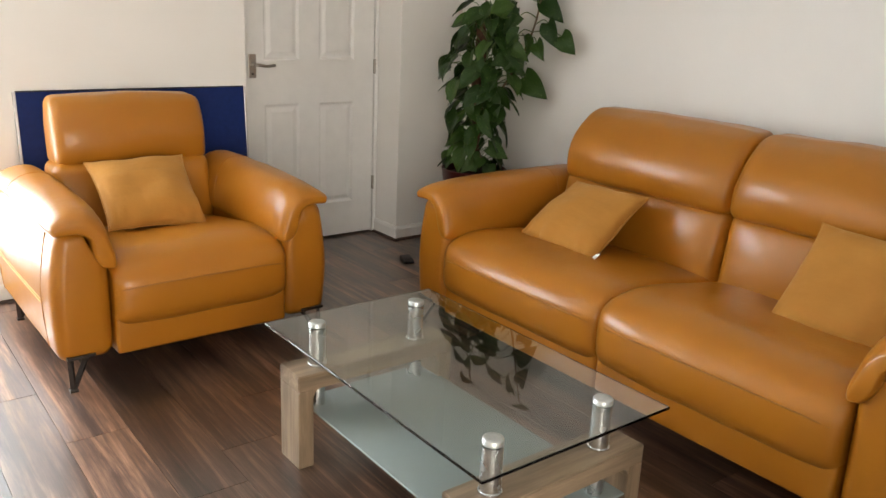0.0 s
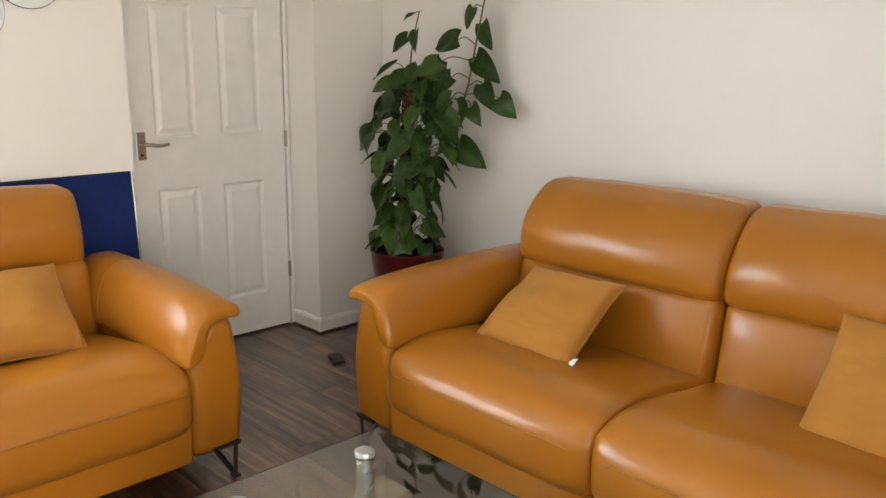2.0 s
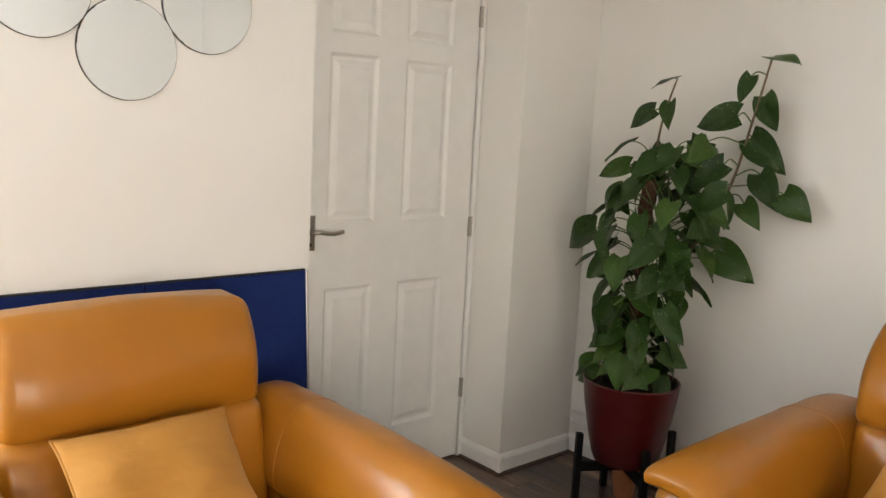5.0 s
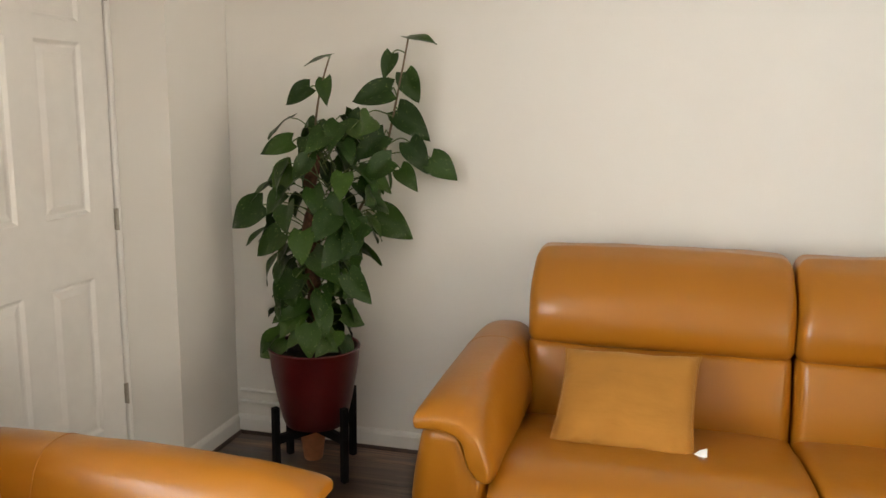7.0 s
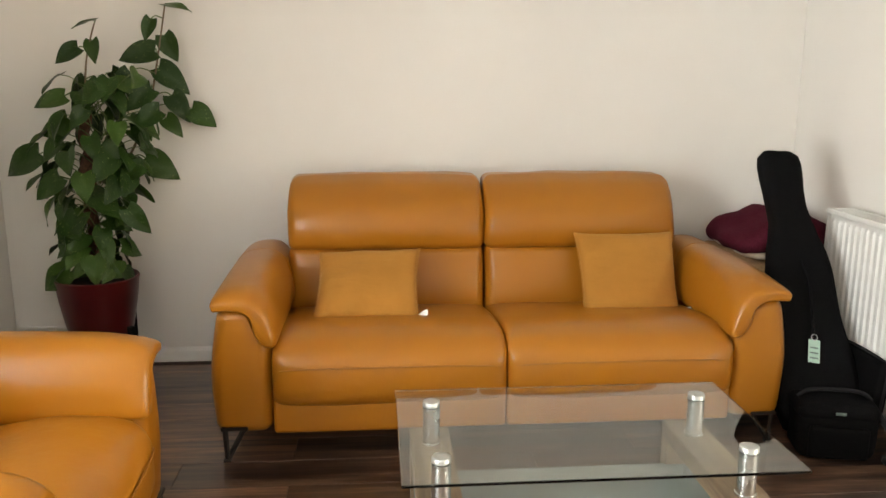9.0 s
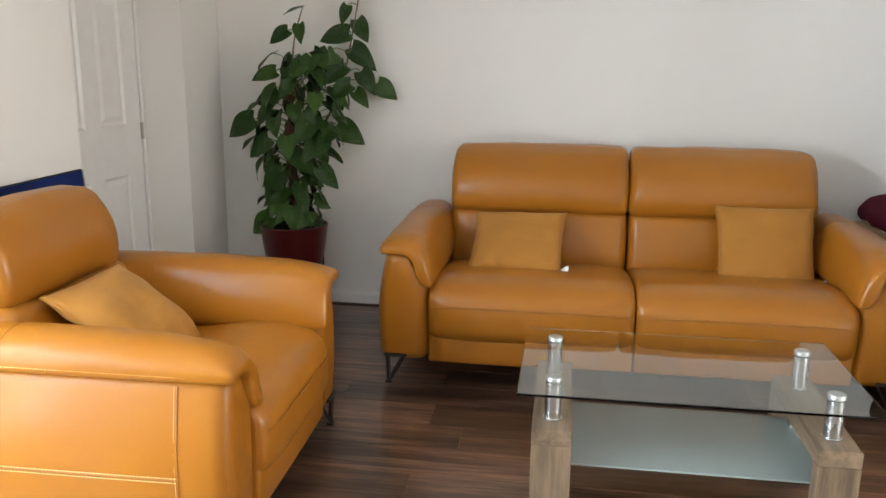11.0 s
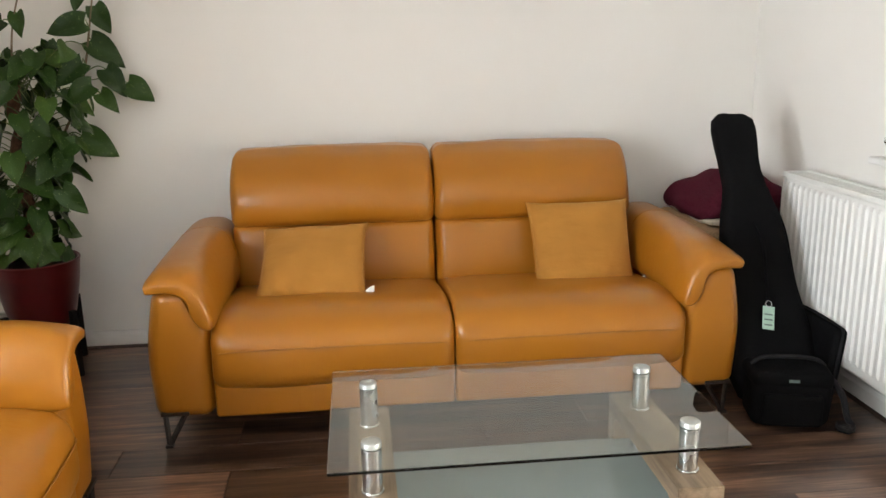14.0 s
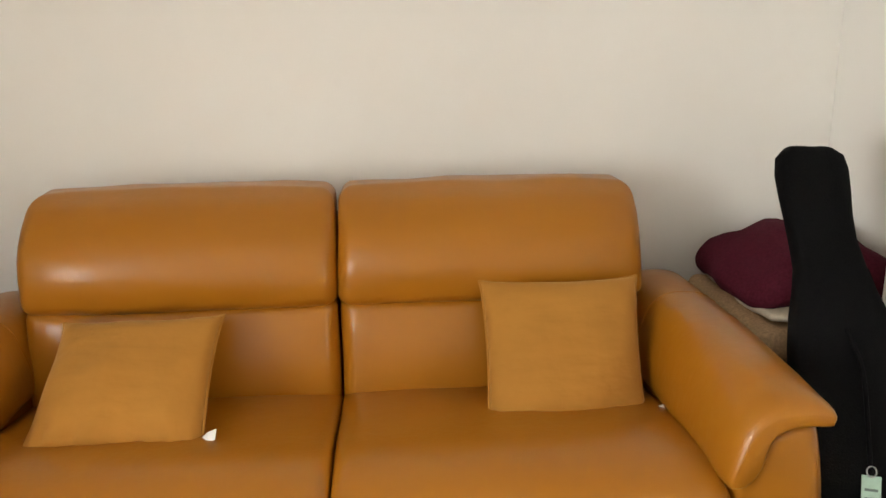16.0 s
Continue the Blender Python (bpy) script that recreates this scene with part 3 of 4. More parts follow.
def seating(name, m, n, sw, aw, label, category, bk=0.0, ht=0.955, head=(0.672, 0.945), rear=0.965):
    s = thing(name, m, label, category)
    W = n * sw + 2 * aw
    D = 0.98
    for i in range(n):
        x0 = -n * sw / 2 + i * sw
        x1 = x0 + sw
        cx = (x0 + x1) / 2
        bm = soft_box(bmesh.new(), (x0 + 0.001, -0.002, 0.108), (x1 - 0.001, 0.9, 0.252), 0.014, (0, 0.006, 0))
        part("base", bm, LEATHER, s, smooth=True)

        def seat_shape(q, cx=cx):
            u = (q.x - cx) / (sw / 2)
            fr = max(0.0, min(1.0, (0.10 - q.y) / 0.14))
            q.z -= 0.028 * fr * max(0, (q.z - 0.24) / 0.2)
            q.y += 0.014 * abs(u) ** 4 * fr
            q.z -= 0.135 * max(0, q.y - 0.20)
            # the ends are cut square, so that neighbours meet in a tight seam
            q.x = cx + max(-sw / 2 + 0.002, min(sw / 2 - 0.002, (q.x - cx) * 1.075))
            return q
        bm = soft_box(bmesh.new(), (x0 + 0.003, -0.028, 0.206), (x1 - 0.003, 0.72, 0.460), 0.072, (0.004, 0.020, 0.020), seat_shape, 14, 0.004, i * 3.1, 4.0)
        seat = part("seat", bm, LEATHER, s, smooth=True)
        pts = []
        for k in range(25):
            u = -0.93 + 1.86 * k / 24
            pts.append((cx + u * sw / 2, -0.040 - 0.012 * (1 - u * u) ** 0.6 + 0.014 * abs(u) ** 4 + 0.010 * abs(u) ** 8, 0.372 - 0.018 * abs(u) ** 4))
        part("piping", tube(bmesh.new(), pts, 0.0026, 6), SEAM, seat, smooth=True)

        def low_shape(q):
            q.y += 0.16 * (q.z - 0.45)
            return q
        bm = soft_box(bmesh.new(), (x0 + 0.003, 0.655 + bk, 0.34), (x1 - 0.003, 0.84 + bk, 0.672), 0.04, (0, 0.03, 0), low_shape, 12, 0.004, i * 2.3 + 9, 6.0)
        part("backrest", bm, LEATHER, s, smooth=True)

        def head_shape(q, cx=cx):
            # a wedge: deep at its foot, thin at the top, the front leaning back
            t = max(0.0, (q.z - 0.655) / (ht - 0.655))
            front = max(0.0, min(1.0, (head[1] + bk - q.y) / (head[1] - head[0])))
            q.y += (head[1] - head[0] - 0.105) * t ** 3.0 * front
            q.z += 0.008 * (1 - ((q.x - cx) / (sw / 2)) ** 2) * t - 0.003 * t + 0.0015 * math.sin(q.x * 17 + cx * 5) * t
            q.x = cx + (q.x - cx) * (1 - 0.014 * t * t)
            return q
        hx0, hx1 = (x0 + 0.028, x1 - 0.004) if n == 1 else (x0 + 0.002, x1 - 0.002)
        bm = soft_box(bmesh.new(), (hx0, head[0] + bk, 0.648), (hx1, head[1] + bk, ht), 0.036, (0.004, 0.042, 0.004), head_shape, 14, 0.005, i * 4.7 + 20, 3.4)
        rest = part("headrest", bm, LEATHER, s, smooth=True)
        for e in (-1, 1):
            pts = []
            for k in range(14):
                t = k / 13
                z = 0.672 + (ht - 0.700) * t
                lean = (head[1] - head[0] - 0.105) * t ** 3.0
                pts.append(((hx0 + hx1) / 2 + e * ((hx1 - hx0) / 2 - 0.004) * (1 - 0.014 * t * t), head[0] + bk + 0.030 + lean * 0.9, z))
            part("piping", tube(bmesh.new(), pts, 0.0026, 6), SEAM, rest, smooth=True)
            bm = bmesh.new()
            for p, q in zip(pts, pts[1:]):
                p, q = Vector(p), Vector(q)
                for w in (0.1, 0.6):
                    tube(bm, [p.lerp(q, w) + Vector((e * 0.0015, 0.007, 0)), p.lerp(q, w + 0.32) + Vector((e * 0.0015, 0.007, 0))], 0.0011, 4)
            part("stitching", bm, THREAD, rest, "pale seam stitching")
    bm = soft_box(bmesh.new(), (-n * sw / 2 + 0.035, 0.80 + bk, 0.13), (n * sw / 2 - 0.035, head[1] - 0.015 + bk, 0.74), 0.04, (0, 0.01, 0), lambda q: Vector((q.x, q.y + 0.06 * (q.z - 0.13), q.z)))
    part("back_shell", bm, LEATHER, s, smooth=True)
    for e in (-1, 1):
        ax = e * (W / 2 - aw / 2)

        def body_shape(q):
            out = (q.x - ax) * e
            if out > 0:
                q.x += e * (0.010 * math.sin(math.pi * max(0, min(1, (q.z - 0.13) / 0.42))) - 0.006)
            q.y += 0.02 * max(0, (0.30 - q.z)) if q.y < 0.3 else 0
            hb = aw / 2 - 0.012
            q.z = min(q.z, float(np.interp(out + 0.012, (-hb - 0.02, -hb + 0.026, -hb + 0.056, -0.28 * hb, 0.06 * hb, hb), (0.43, 0.448, 0.490, 0.546, 0.572, 0.578))))
            if out > 0:
                q.x -= e * 0.022 * max(0, (q.z - 0.32) / 0.26) ** 1.5
            return q
        bm = soft_box(bmesh.new(), (ax - aw / 2 + 0.002, 0.004, 0.106), (ax + aw / 2 - 0.004, rear, 0.585), 0.045, (0.006, 0.008, 0), body_shape, 14, 0.002, e)
        arm = part("armrest", bm, LEATHER, s, smooth=True)
        h = aw / 2 - 0.012
        ax = e * (W / 2 - aw / 2) - e * 0.012
        front = [(h - 0.002, -0.034), (h + 0.010, -0.022), (h + 0.009, 0.0), (h - 0.03, 0.012), (0.0, 0.012), (-0.35 * h, 0.002), (-0.78 * h, -0.036), (-h - 0.004, -0.092),
                 (-h - 0.018, -0.140), (-h - 0.010, -0.166), (-h + 0.026, -0.160), (-h + 0.056, -0.118), (-0.28 * h, -0.062), (0.06 * h, -0.036), (0.5 * h, -0.032)]
        mid = [(h - 0.002, -0.034), (h + 0.010, -0.016), (h + 0.005, 0.018), (h - 0.038, 0.050), (0.0, 0.058), (-0.5 * h, 0.050), (-0.96 * h, 0.010), (-h - 0.026, -0.075),
               (-h - 0.028, -0.145), (-h - 0.010, -0.172), (-h + 0.026, -0.163), (-h + 0.056, -0.118), (-0.28 * h, -0.062), (0.06 * h, -0.036), (0.5 * h, -0.032)]
        front = smoothed([(a, b, 0) for a, b in front], 3)
        mid = smoothed([(a, b, 0) for a, b in mid], 3)
        k = len(front)
        rings = []
        Y1 = rear - 0.01
        for y, ins in ((-0.020, 0.012), (-0.018, 0.008), (-0.012, 0.004), (-0.002, 0.001), (0.02, 0.0), (0.04, 0), (0.06, 0), (0.08, 0), (0.11, 0), (0.15, 0), (0.20, 0), (0.26, 0), (0.34, 0), (0.44, 0), (0.54, 0), (0.62, 0), (0.70, 0), (0.78, 0), (Y1 - 0.10, 0), (Y1 - 0.055, 0.002), (Y1 - 0.025, 0.006), (Y1 - 0.007, 0.010), (Y1, 0.013)):
            w = 1 - math.exp(-max(0, y + 0.018) / 0.075)
            w *= 1 - 0.5 * max(0, (y - Y1 + 0.135) / 0.135) ** 2
            prof = [p.lerp(q, w) for p, q in zip(front, mid)]
            ring = []
            for i, p in enumerate(prof):
                d = prof[(i + 1) % k] - prof[i - 1]
                q = p - Vector((d.y, -d.x, 0)).normalized() * ins
                wv = noise.noise(Vector((q.x * 8, y * 9, e * 5 + q.y * 8))) * 0.004
                if q.x < -0.1 * h and y < 0.30:
                    wv += noise.noise(Vector((q.x * 22 + q.y * 30, y * 60, e * 3))) * 0.0080 * min(1, max(0, y + 0.015) / 0.03) * (1 - max(0, y) / 0.30)
                lift = 0.007 * w * math.sin(math.pi * min(1, max(0, y - 0.1) / 0.85)) if q.y > 0 else 0
                ring.append(Vector((ax + e * q.x, y, 0.606 + q.y + wv + lift)))
            rings.append(ring)
        bm = loft(bmesh.new(), rings)
        bmesh.ops.triangulate(bm, faces=[f for f in bm.faces if len(f.verts) > 4], ngon_method="EAR_CLIP")
        pad = part("arm_pad", bm, LEATHER, s, smooth=True)
        cut = min(rings, key=lambda ring: abs(ring[0].y - 0.62))
        part("seam", tube(bmesh.new(), cut[2:26], 0.0018, 6), LEATHER, pad)
        # stitched seams on the outer side
        ac = e * (W / 2 - aw / 2)

        def side(y0, z0, y1, z1, mt, r=0.0022, nm="seam", up=0.0):
            pts = []
            for q in range(13):
                t = q / 12
                z = z0 + (z1 - z0) * t
                off = 0.012 * math.sin(math.pi * max(0, min(1, (z - 0.13) / 0.42))) - 0.010 + 0.006 * (1 - ((y0 + (y1 - y0) * t - 0.48) / 0.48) ** 2) ** 0.6
                pts.append((ac + e * (aw / 2 + off - 0.022 * max(0, (z - 0.32) / 0.26) ** 1.5), y0 + (y1 - y0) * t, z + up))
            part(nm, tube(bmesh.new(), pts, r, 6), mt, arm)
        side(0.135, 0.14, 0.135, 0.56, SEAM)
        side(rear - 0.065, 0.14, rear - 0.065, 0.56, SEAM)
        side(0.135, 0.315, rear - 0.065, 0.315, SEAM)
        side(0.143, 0.14, 0.143, 0.56, THREAD, 0.0007, "stitching")
        side(rear - 0.073, 0.14, rear - 0.073, 0.56, THREAD, 0.0007, "stitching")
        # dashes of thread
        bm = bmesh.new()
        for row in (-0.006, 0.006):
            for q in range(int((rear - 0.205) * 100)):
                y = 0.14 + q * 0.01
                off = 0.0125 * math.sin(math.pi * (0.315 - 0.13) / 0.42) - 0.0085 + 0.006 * (1 - ((y - 0.48) / 0.48) ** 2) ** 0.6
                x = ac + e * (aw / 2 + off)
                box(bm, (x - 0.0012, y, 0.315 + row - 0.0011), (x + 0.0012, y + 0.0065, 0.315 + row + 0.0011))
        part("stitching", bm, THREAD, arm, "pale double stitching")
        bm = bmesh.new()
        for q in range(int((rear - 0.10) * 100)):
            y = 0.02 + q * 0.01
            z, x = 0.590, ax + e * (h + 0.0085)
            box(bm, (x - 0.0016, y, z - 0.0012), (x + 0.0014, y + 0.0065, z + 0.0012))
        part("stitching", bm, THREAD, pad, "pale edge stitching")
        leg_v(s, e * (W / 2 - 0.045), 0.018, e)
        leg_v(s, e * (W / 2 - 0.045), rear - 0.10, e)
    return s


seating("sofa", pose(2.055, 1.752, 0, 0, 0, -90), 2, 0.855, 0.218, "two-seat tan leather sofa with padded headrests and metal legs", "sofa", -0.02)
seating("armchair", pose(1.125, 2.885, 0, 0, 0, 1), 1, 0.67, 0.20, "tan leather armchair with padded arms on dark metal legs", "armchair", 0.02, 0.932, (0.715, 0.905), 0.925)


# ---- scatter cushions ----
def cushion(center, xdir, ydir, w, h, tag, label, seed, thick=0.074):
    c = thing("cushion", axes(center, xdir, ydir), label, "cushion", "mustard cushions")
    bm = bmesh.new()
    N = 30
    top, bot = {}, {}
    for i in range(N + 1):
        for j in range(N + 1):
            u, v = -math.cos(math.pi * i / N), -math.cos(math.pi * j / N)
            x = w / 2 * u * (1 - 0.055 * (1 - v * v) + 0.02 * abs(v) ** 12)
            y = h / 2 * v * (1 - 0.055 * (1 - u * u) + 0.02 * abs(u) ** 12)
            t = thick * max(0.0, (1 - u ** 2) * (1 - v ** 2)) ** 0.42
            wr = noise.noise(Vector((x * 9 + seed, y * 9, seed))) * 0.013 + abs(noise.noise(Vector((x * 14 + y * 5, y * 26 + seed, seed)))) * 0.008 * max(0.15, -v)
            # puckers gathered along the lower seam and in the corners
            rim_k = max(abs(u), abs(v)) ** 6
            wr += 0.022 * noise.noise(Vector((x * 48 + seed, y * 12, seed * 2))) * max(0.0, -v) ** 3
            wr += 0.012 * noise.noise(Vector(((x + y) * 40, (x - y) * 16 + seed, seed))) * abs(u * v) ** 2 * rim_k
            edge = (1 - u ** 2) * (1 - v ** 2)
            bend = 0.012 * (u * v) + noise.noise(Vector((u + seed, v, 0))) * 0.008
            k = min(1, edge * 14)
            top[i, j] = bm.verts.new((x, y, t + wr * k + bend))
            bot[i, j] = top[i, j] if i in (0, N) or j in (0, N) else bm.verts.new((x, y, -t * 0.75 + wr * k + bend))
    for i in range(N):
        for j in range(N):
            bm.faces.new((top[i, j], top[i + 1, j], top[i + 1, j + 1], top[i, j + 1]))
            bm.faces.new((bot[i, j], bot[i, j + 1], bot[i + 1, j + 1], bot[i + 1, j]))
    rim = [top[i, 0].co.copy() for i in range(N)] + [top[N, j].co.copy() for j in range(N)] + [top[i, N].co.copy() for i in range(N, 0, -1)] + [top[0, j].co.copy() for j in range(N, 0, -1)]
    part("cover", bm, VELVET, c, smooth=True)
    part("piping", tube(bmesh.new(), rim, 0.0045, 6, closed=True), VELVET, c, smooth=True)
    if tag:
        tx, ty = tag
        bm = bmesh.new()
        P = [Vector((tx * w / 2 * 0.97, ty * h / 2, 0.004)), Vector((tx * (w / 2 + 0.014), ty * h / 2 + 0.010, 0.020)), Vector((tx * (w / 2 + 0.034), ty * h / 2 + 0.016, 0.024))]
        loft(bm, [[p + Vector((0, -0.014, 0.0008)), p + Vector((0, 0.014, 0.0008)), p + Vector((0, 0.014, -0.0008)), p + Vector((0, -0.014, -0.0008))] for p in P])
        part("tag", bm, TAGW, c, "small white fabric label")
    return c


cushion((2.480, 2.262, 0.549), (-0.05, -1, 0), (0.80, -0.09, 0.58), 0.415, 0.375, (1, -0.9), "mustard velvet cushion leaning low on the sofa seat", 1.3)
cushion((2.540, 1.160, 0.556), (-0.02, -1, -0.02), (0.58, 0.30, 0.80), 0.420, 0.415, (1, -0.82), "mustard velvet cushion propped upright against the sofa back", 5.1)
cushion((1.092, 3.40, 0.572), (1, 0, -0.03), (-0.155, 0.285, 0.215), 0.395, 0.375, None, "creased mustard velvet cushion leaning in the armchair", 8.4)


# ---- coffee table ----
def coffee_table():
    t = thing("coffee_table", pose(0, 0, 0), "glass coffee table with pale oak frames and chrome posts", "coffee table")
    X0, X1, Y0, Y1, ZT = 1.03, 1.645, 1.15, 2.175, 0.428
    bm = boxbm((X0, Y0, ZT - 0.008), (X1, Y1, ZT), 0.0025)
    part("tabletop", bm, CLEAR, t, "clear tempered glass top")
    bm = boxbm((1.118, 1.205, 0.168), (1.585, 2.125, 0.175), 0.002)
    part("shelf", bm, FROST, t, "frosted pale green glass shelf")
    bx0, bx1 = 1.058, 1.625
    for yc in (1.258, 2.070):
        hw, th, zb = 0.06, 0.05, 0.305
        for x0, x1 in ((bx0, bx0 + th), (bx1 - th, bx1)):
            part("leg", boxbm((x0, yc - hw, 0), (x1, yc + hw, zb - th), 0.003), OAK, t)
        # the beam with rounded inner corners
        R = 0.03
        pr = [(bx0, zb - th), (bx0, zb), (bx1, zb), (bx1, zb - th), (bx1 - th, zb - th)]
        pr += [(bx0 + th, zb - th)]
        bm = bmesh.new()
        loft(bm, [[Vector((x, y, z)) for x, z in pr] for y in (yc - hw, yc + hw)])
        bmesh.ops.bevel(bm, geom=list(bm.edges), offset=0.003, segments=2, affect="EDGES")
        for sx, xc in ((1, bx0 + th), (-1, bx1 - th)):
            arc = [Vector((xc + sx * (R - R * math.sin(a)), 0, zb - th - (R - R * math.cos(a)))) for a in (math.pi / 2 * k / 6 for k in range(7))]
            ring = [Vector((xc - sx * 0.001, 0, zb - th + 0.001))] + arc
            loft(bm, [[p + Vector((0, y, 0)) for p in ring] for y in (yc - hw + 0.001, yc + hw - 0.001)])
        part("beam", bm, OAKX, t)
        for xc in (1.152, 1.515):
            bm = cyl(bmesh.new(), (xc, yc, zb), (xc, yc, ZT - 0.008), 0.0255, n=28)
            p = part("post", bm, CHROME, t, "brushed chrome post", True)
            bm = cyl(bmesh.new(), (xc, yc, zb), (xc, yc, zb + 0.004), 0.0290, n=28)
            part("collar", bm, CHROME, p)
            bm = lathe(bmesh.new(), [(0.0255, ZT), (0.0255, ZT + 0.012), (0.0235, ZT + 0.0145), (0.012, ZT + 0.0145)], 28)
            bmesh.ops.translate(bm, verts=bm.verts, vec=(xc, yc, 0))
            part("cap", bm, CHROMEB, p, "brushed metal cap", True)
            xs = xc
            bm = cyl(bmesh.new(), (xs, yc, 0.175), (xs, yc, zb - th), 0.0235, n=24)
            q = part("lower_post", bm, CHROME, t, "chrome post holding the shelf", True)
            bm = cyl(bmesh.new(), (xs, yc, 0.160), (xs, yc, 0.168), 0.026, n=24)
            part("collar", bm, CHROME, q)


OAKX = oak_mat()
for _nd in OAKX.node_tree.nodes:
    if _nd.type == "MAPPING":
        _s = _nd.inputs["Scale"].default_value
        _nd.inputs["Scale"].default_value = (_s[2], _s[1], _s[0])
CHROMEB = simple("brushed_cap", (0.50, 0.53, 0.52), 0.35, 0.08, 150, 0.05, metal=0.7)
coffee_table()


# ---- blue folded table-tennis tops standing behind the armchair ----
def blue_panel():
    b = thing("folded_games_table", pose(0.735, 3.875, 0, -4.5), "blue folded games tabletop with aluminium edging behind the armchair", "games table")
    W, H = 1.035, 0.932
    half = 0.515
    for x0, x1 in ((0, half), (half + 0.004, W)):
        p = part("panel", boxbm((x0, 0, 0.0), (x1, 0.016, H), 0.002), BLUE, b)
    part("edge_strip", boxbm((-0.012, -0.003, 0), (0, 0.02, H + 0.002), 0.002), ALU, b, "aluminium edge strip")
    part("edge_strip", boxbm((W, -0.003, 0), (W + 0.008, 0.02, H + 0.002), 0.002), ALU, b, "aluminium edge strip")
    part("edge_strip", boxbm((0, -0.001, H), (W, 0.019, H + 0.006), 0.002), BLACKP, b, "dark top edge strip")
    part("rear_panel", boxbm((0.0, 0.026, 0.0), (W, 0.04, H - 0.01), 0.002), BLACKP, b, "dark rear board")


blue_panel()


# ---- round wall mirrors ----
for i, (x, z) in enumerate(((1.214, 1.567), (1.438, 1.708), (0.990, 1.708), (1.214, 1.836))):
    mr = thing("wall_mirror", pose(x, NORTH, z, 90, 0, 0), "frameless round mirror on the white wall", "mirror", "round mirrors")
    bm = lathe(bmesh.new(), [(0.1315, 0.004), (0.1318, 0.007), (0.1305, 0.009)], 64)
    part("mirror_plate", bm, MIRROR, mr)
    bm = lathe(bmesh.new(), [(0.1338, 0.0), (0.1338, 0.004)], 64)
    part("backing", bm, BLACKP, mr)


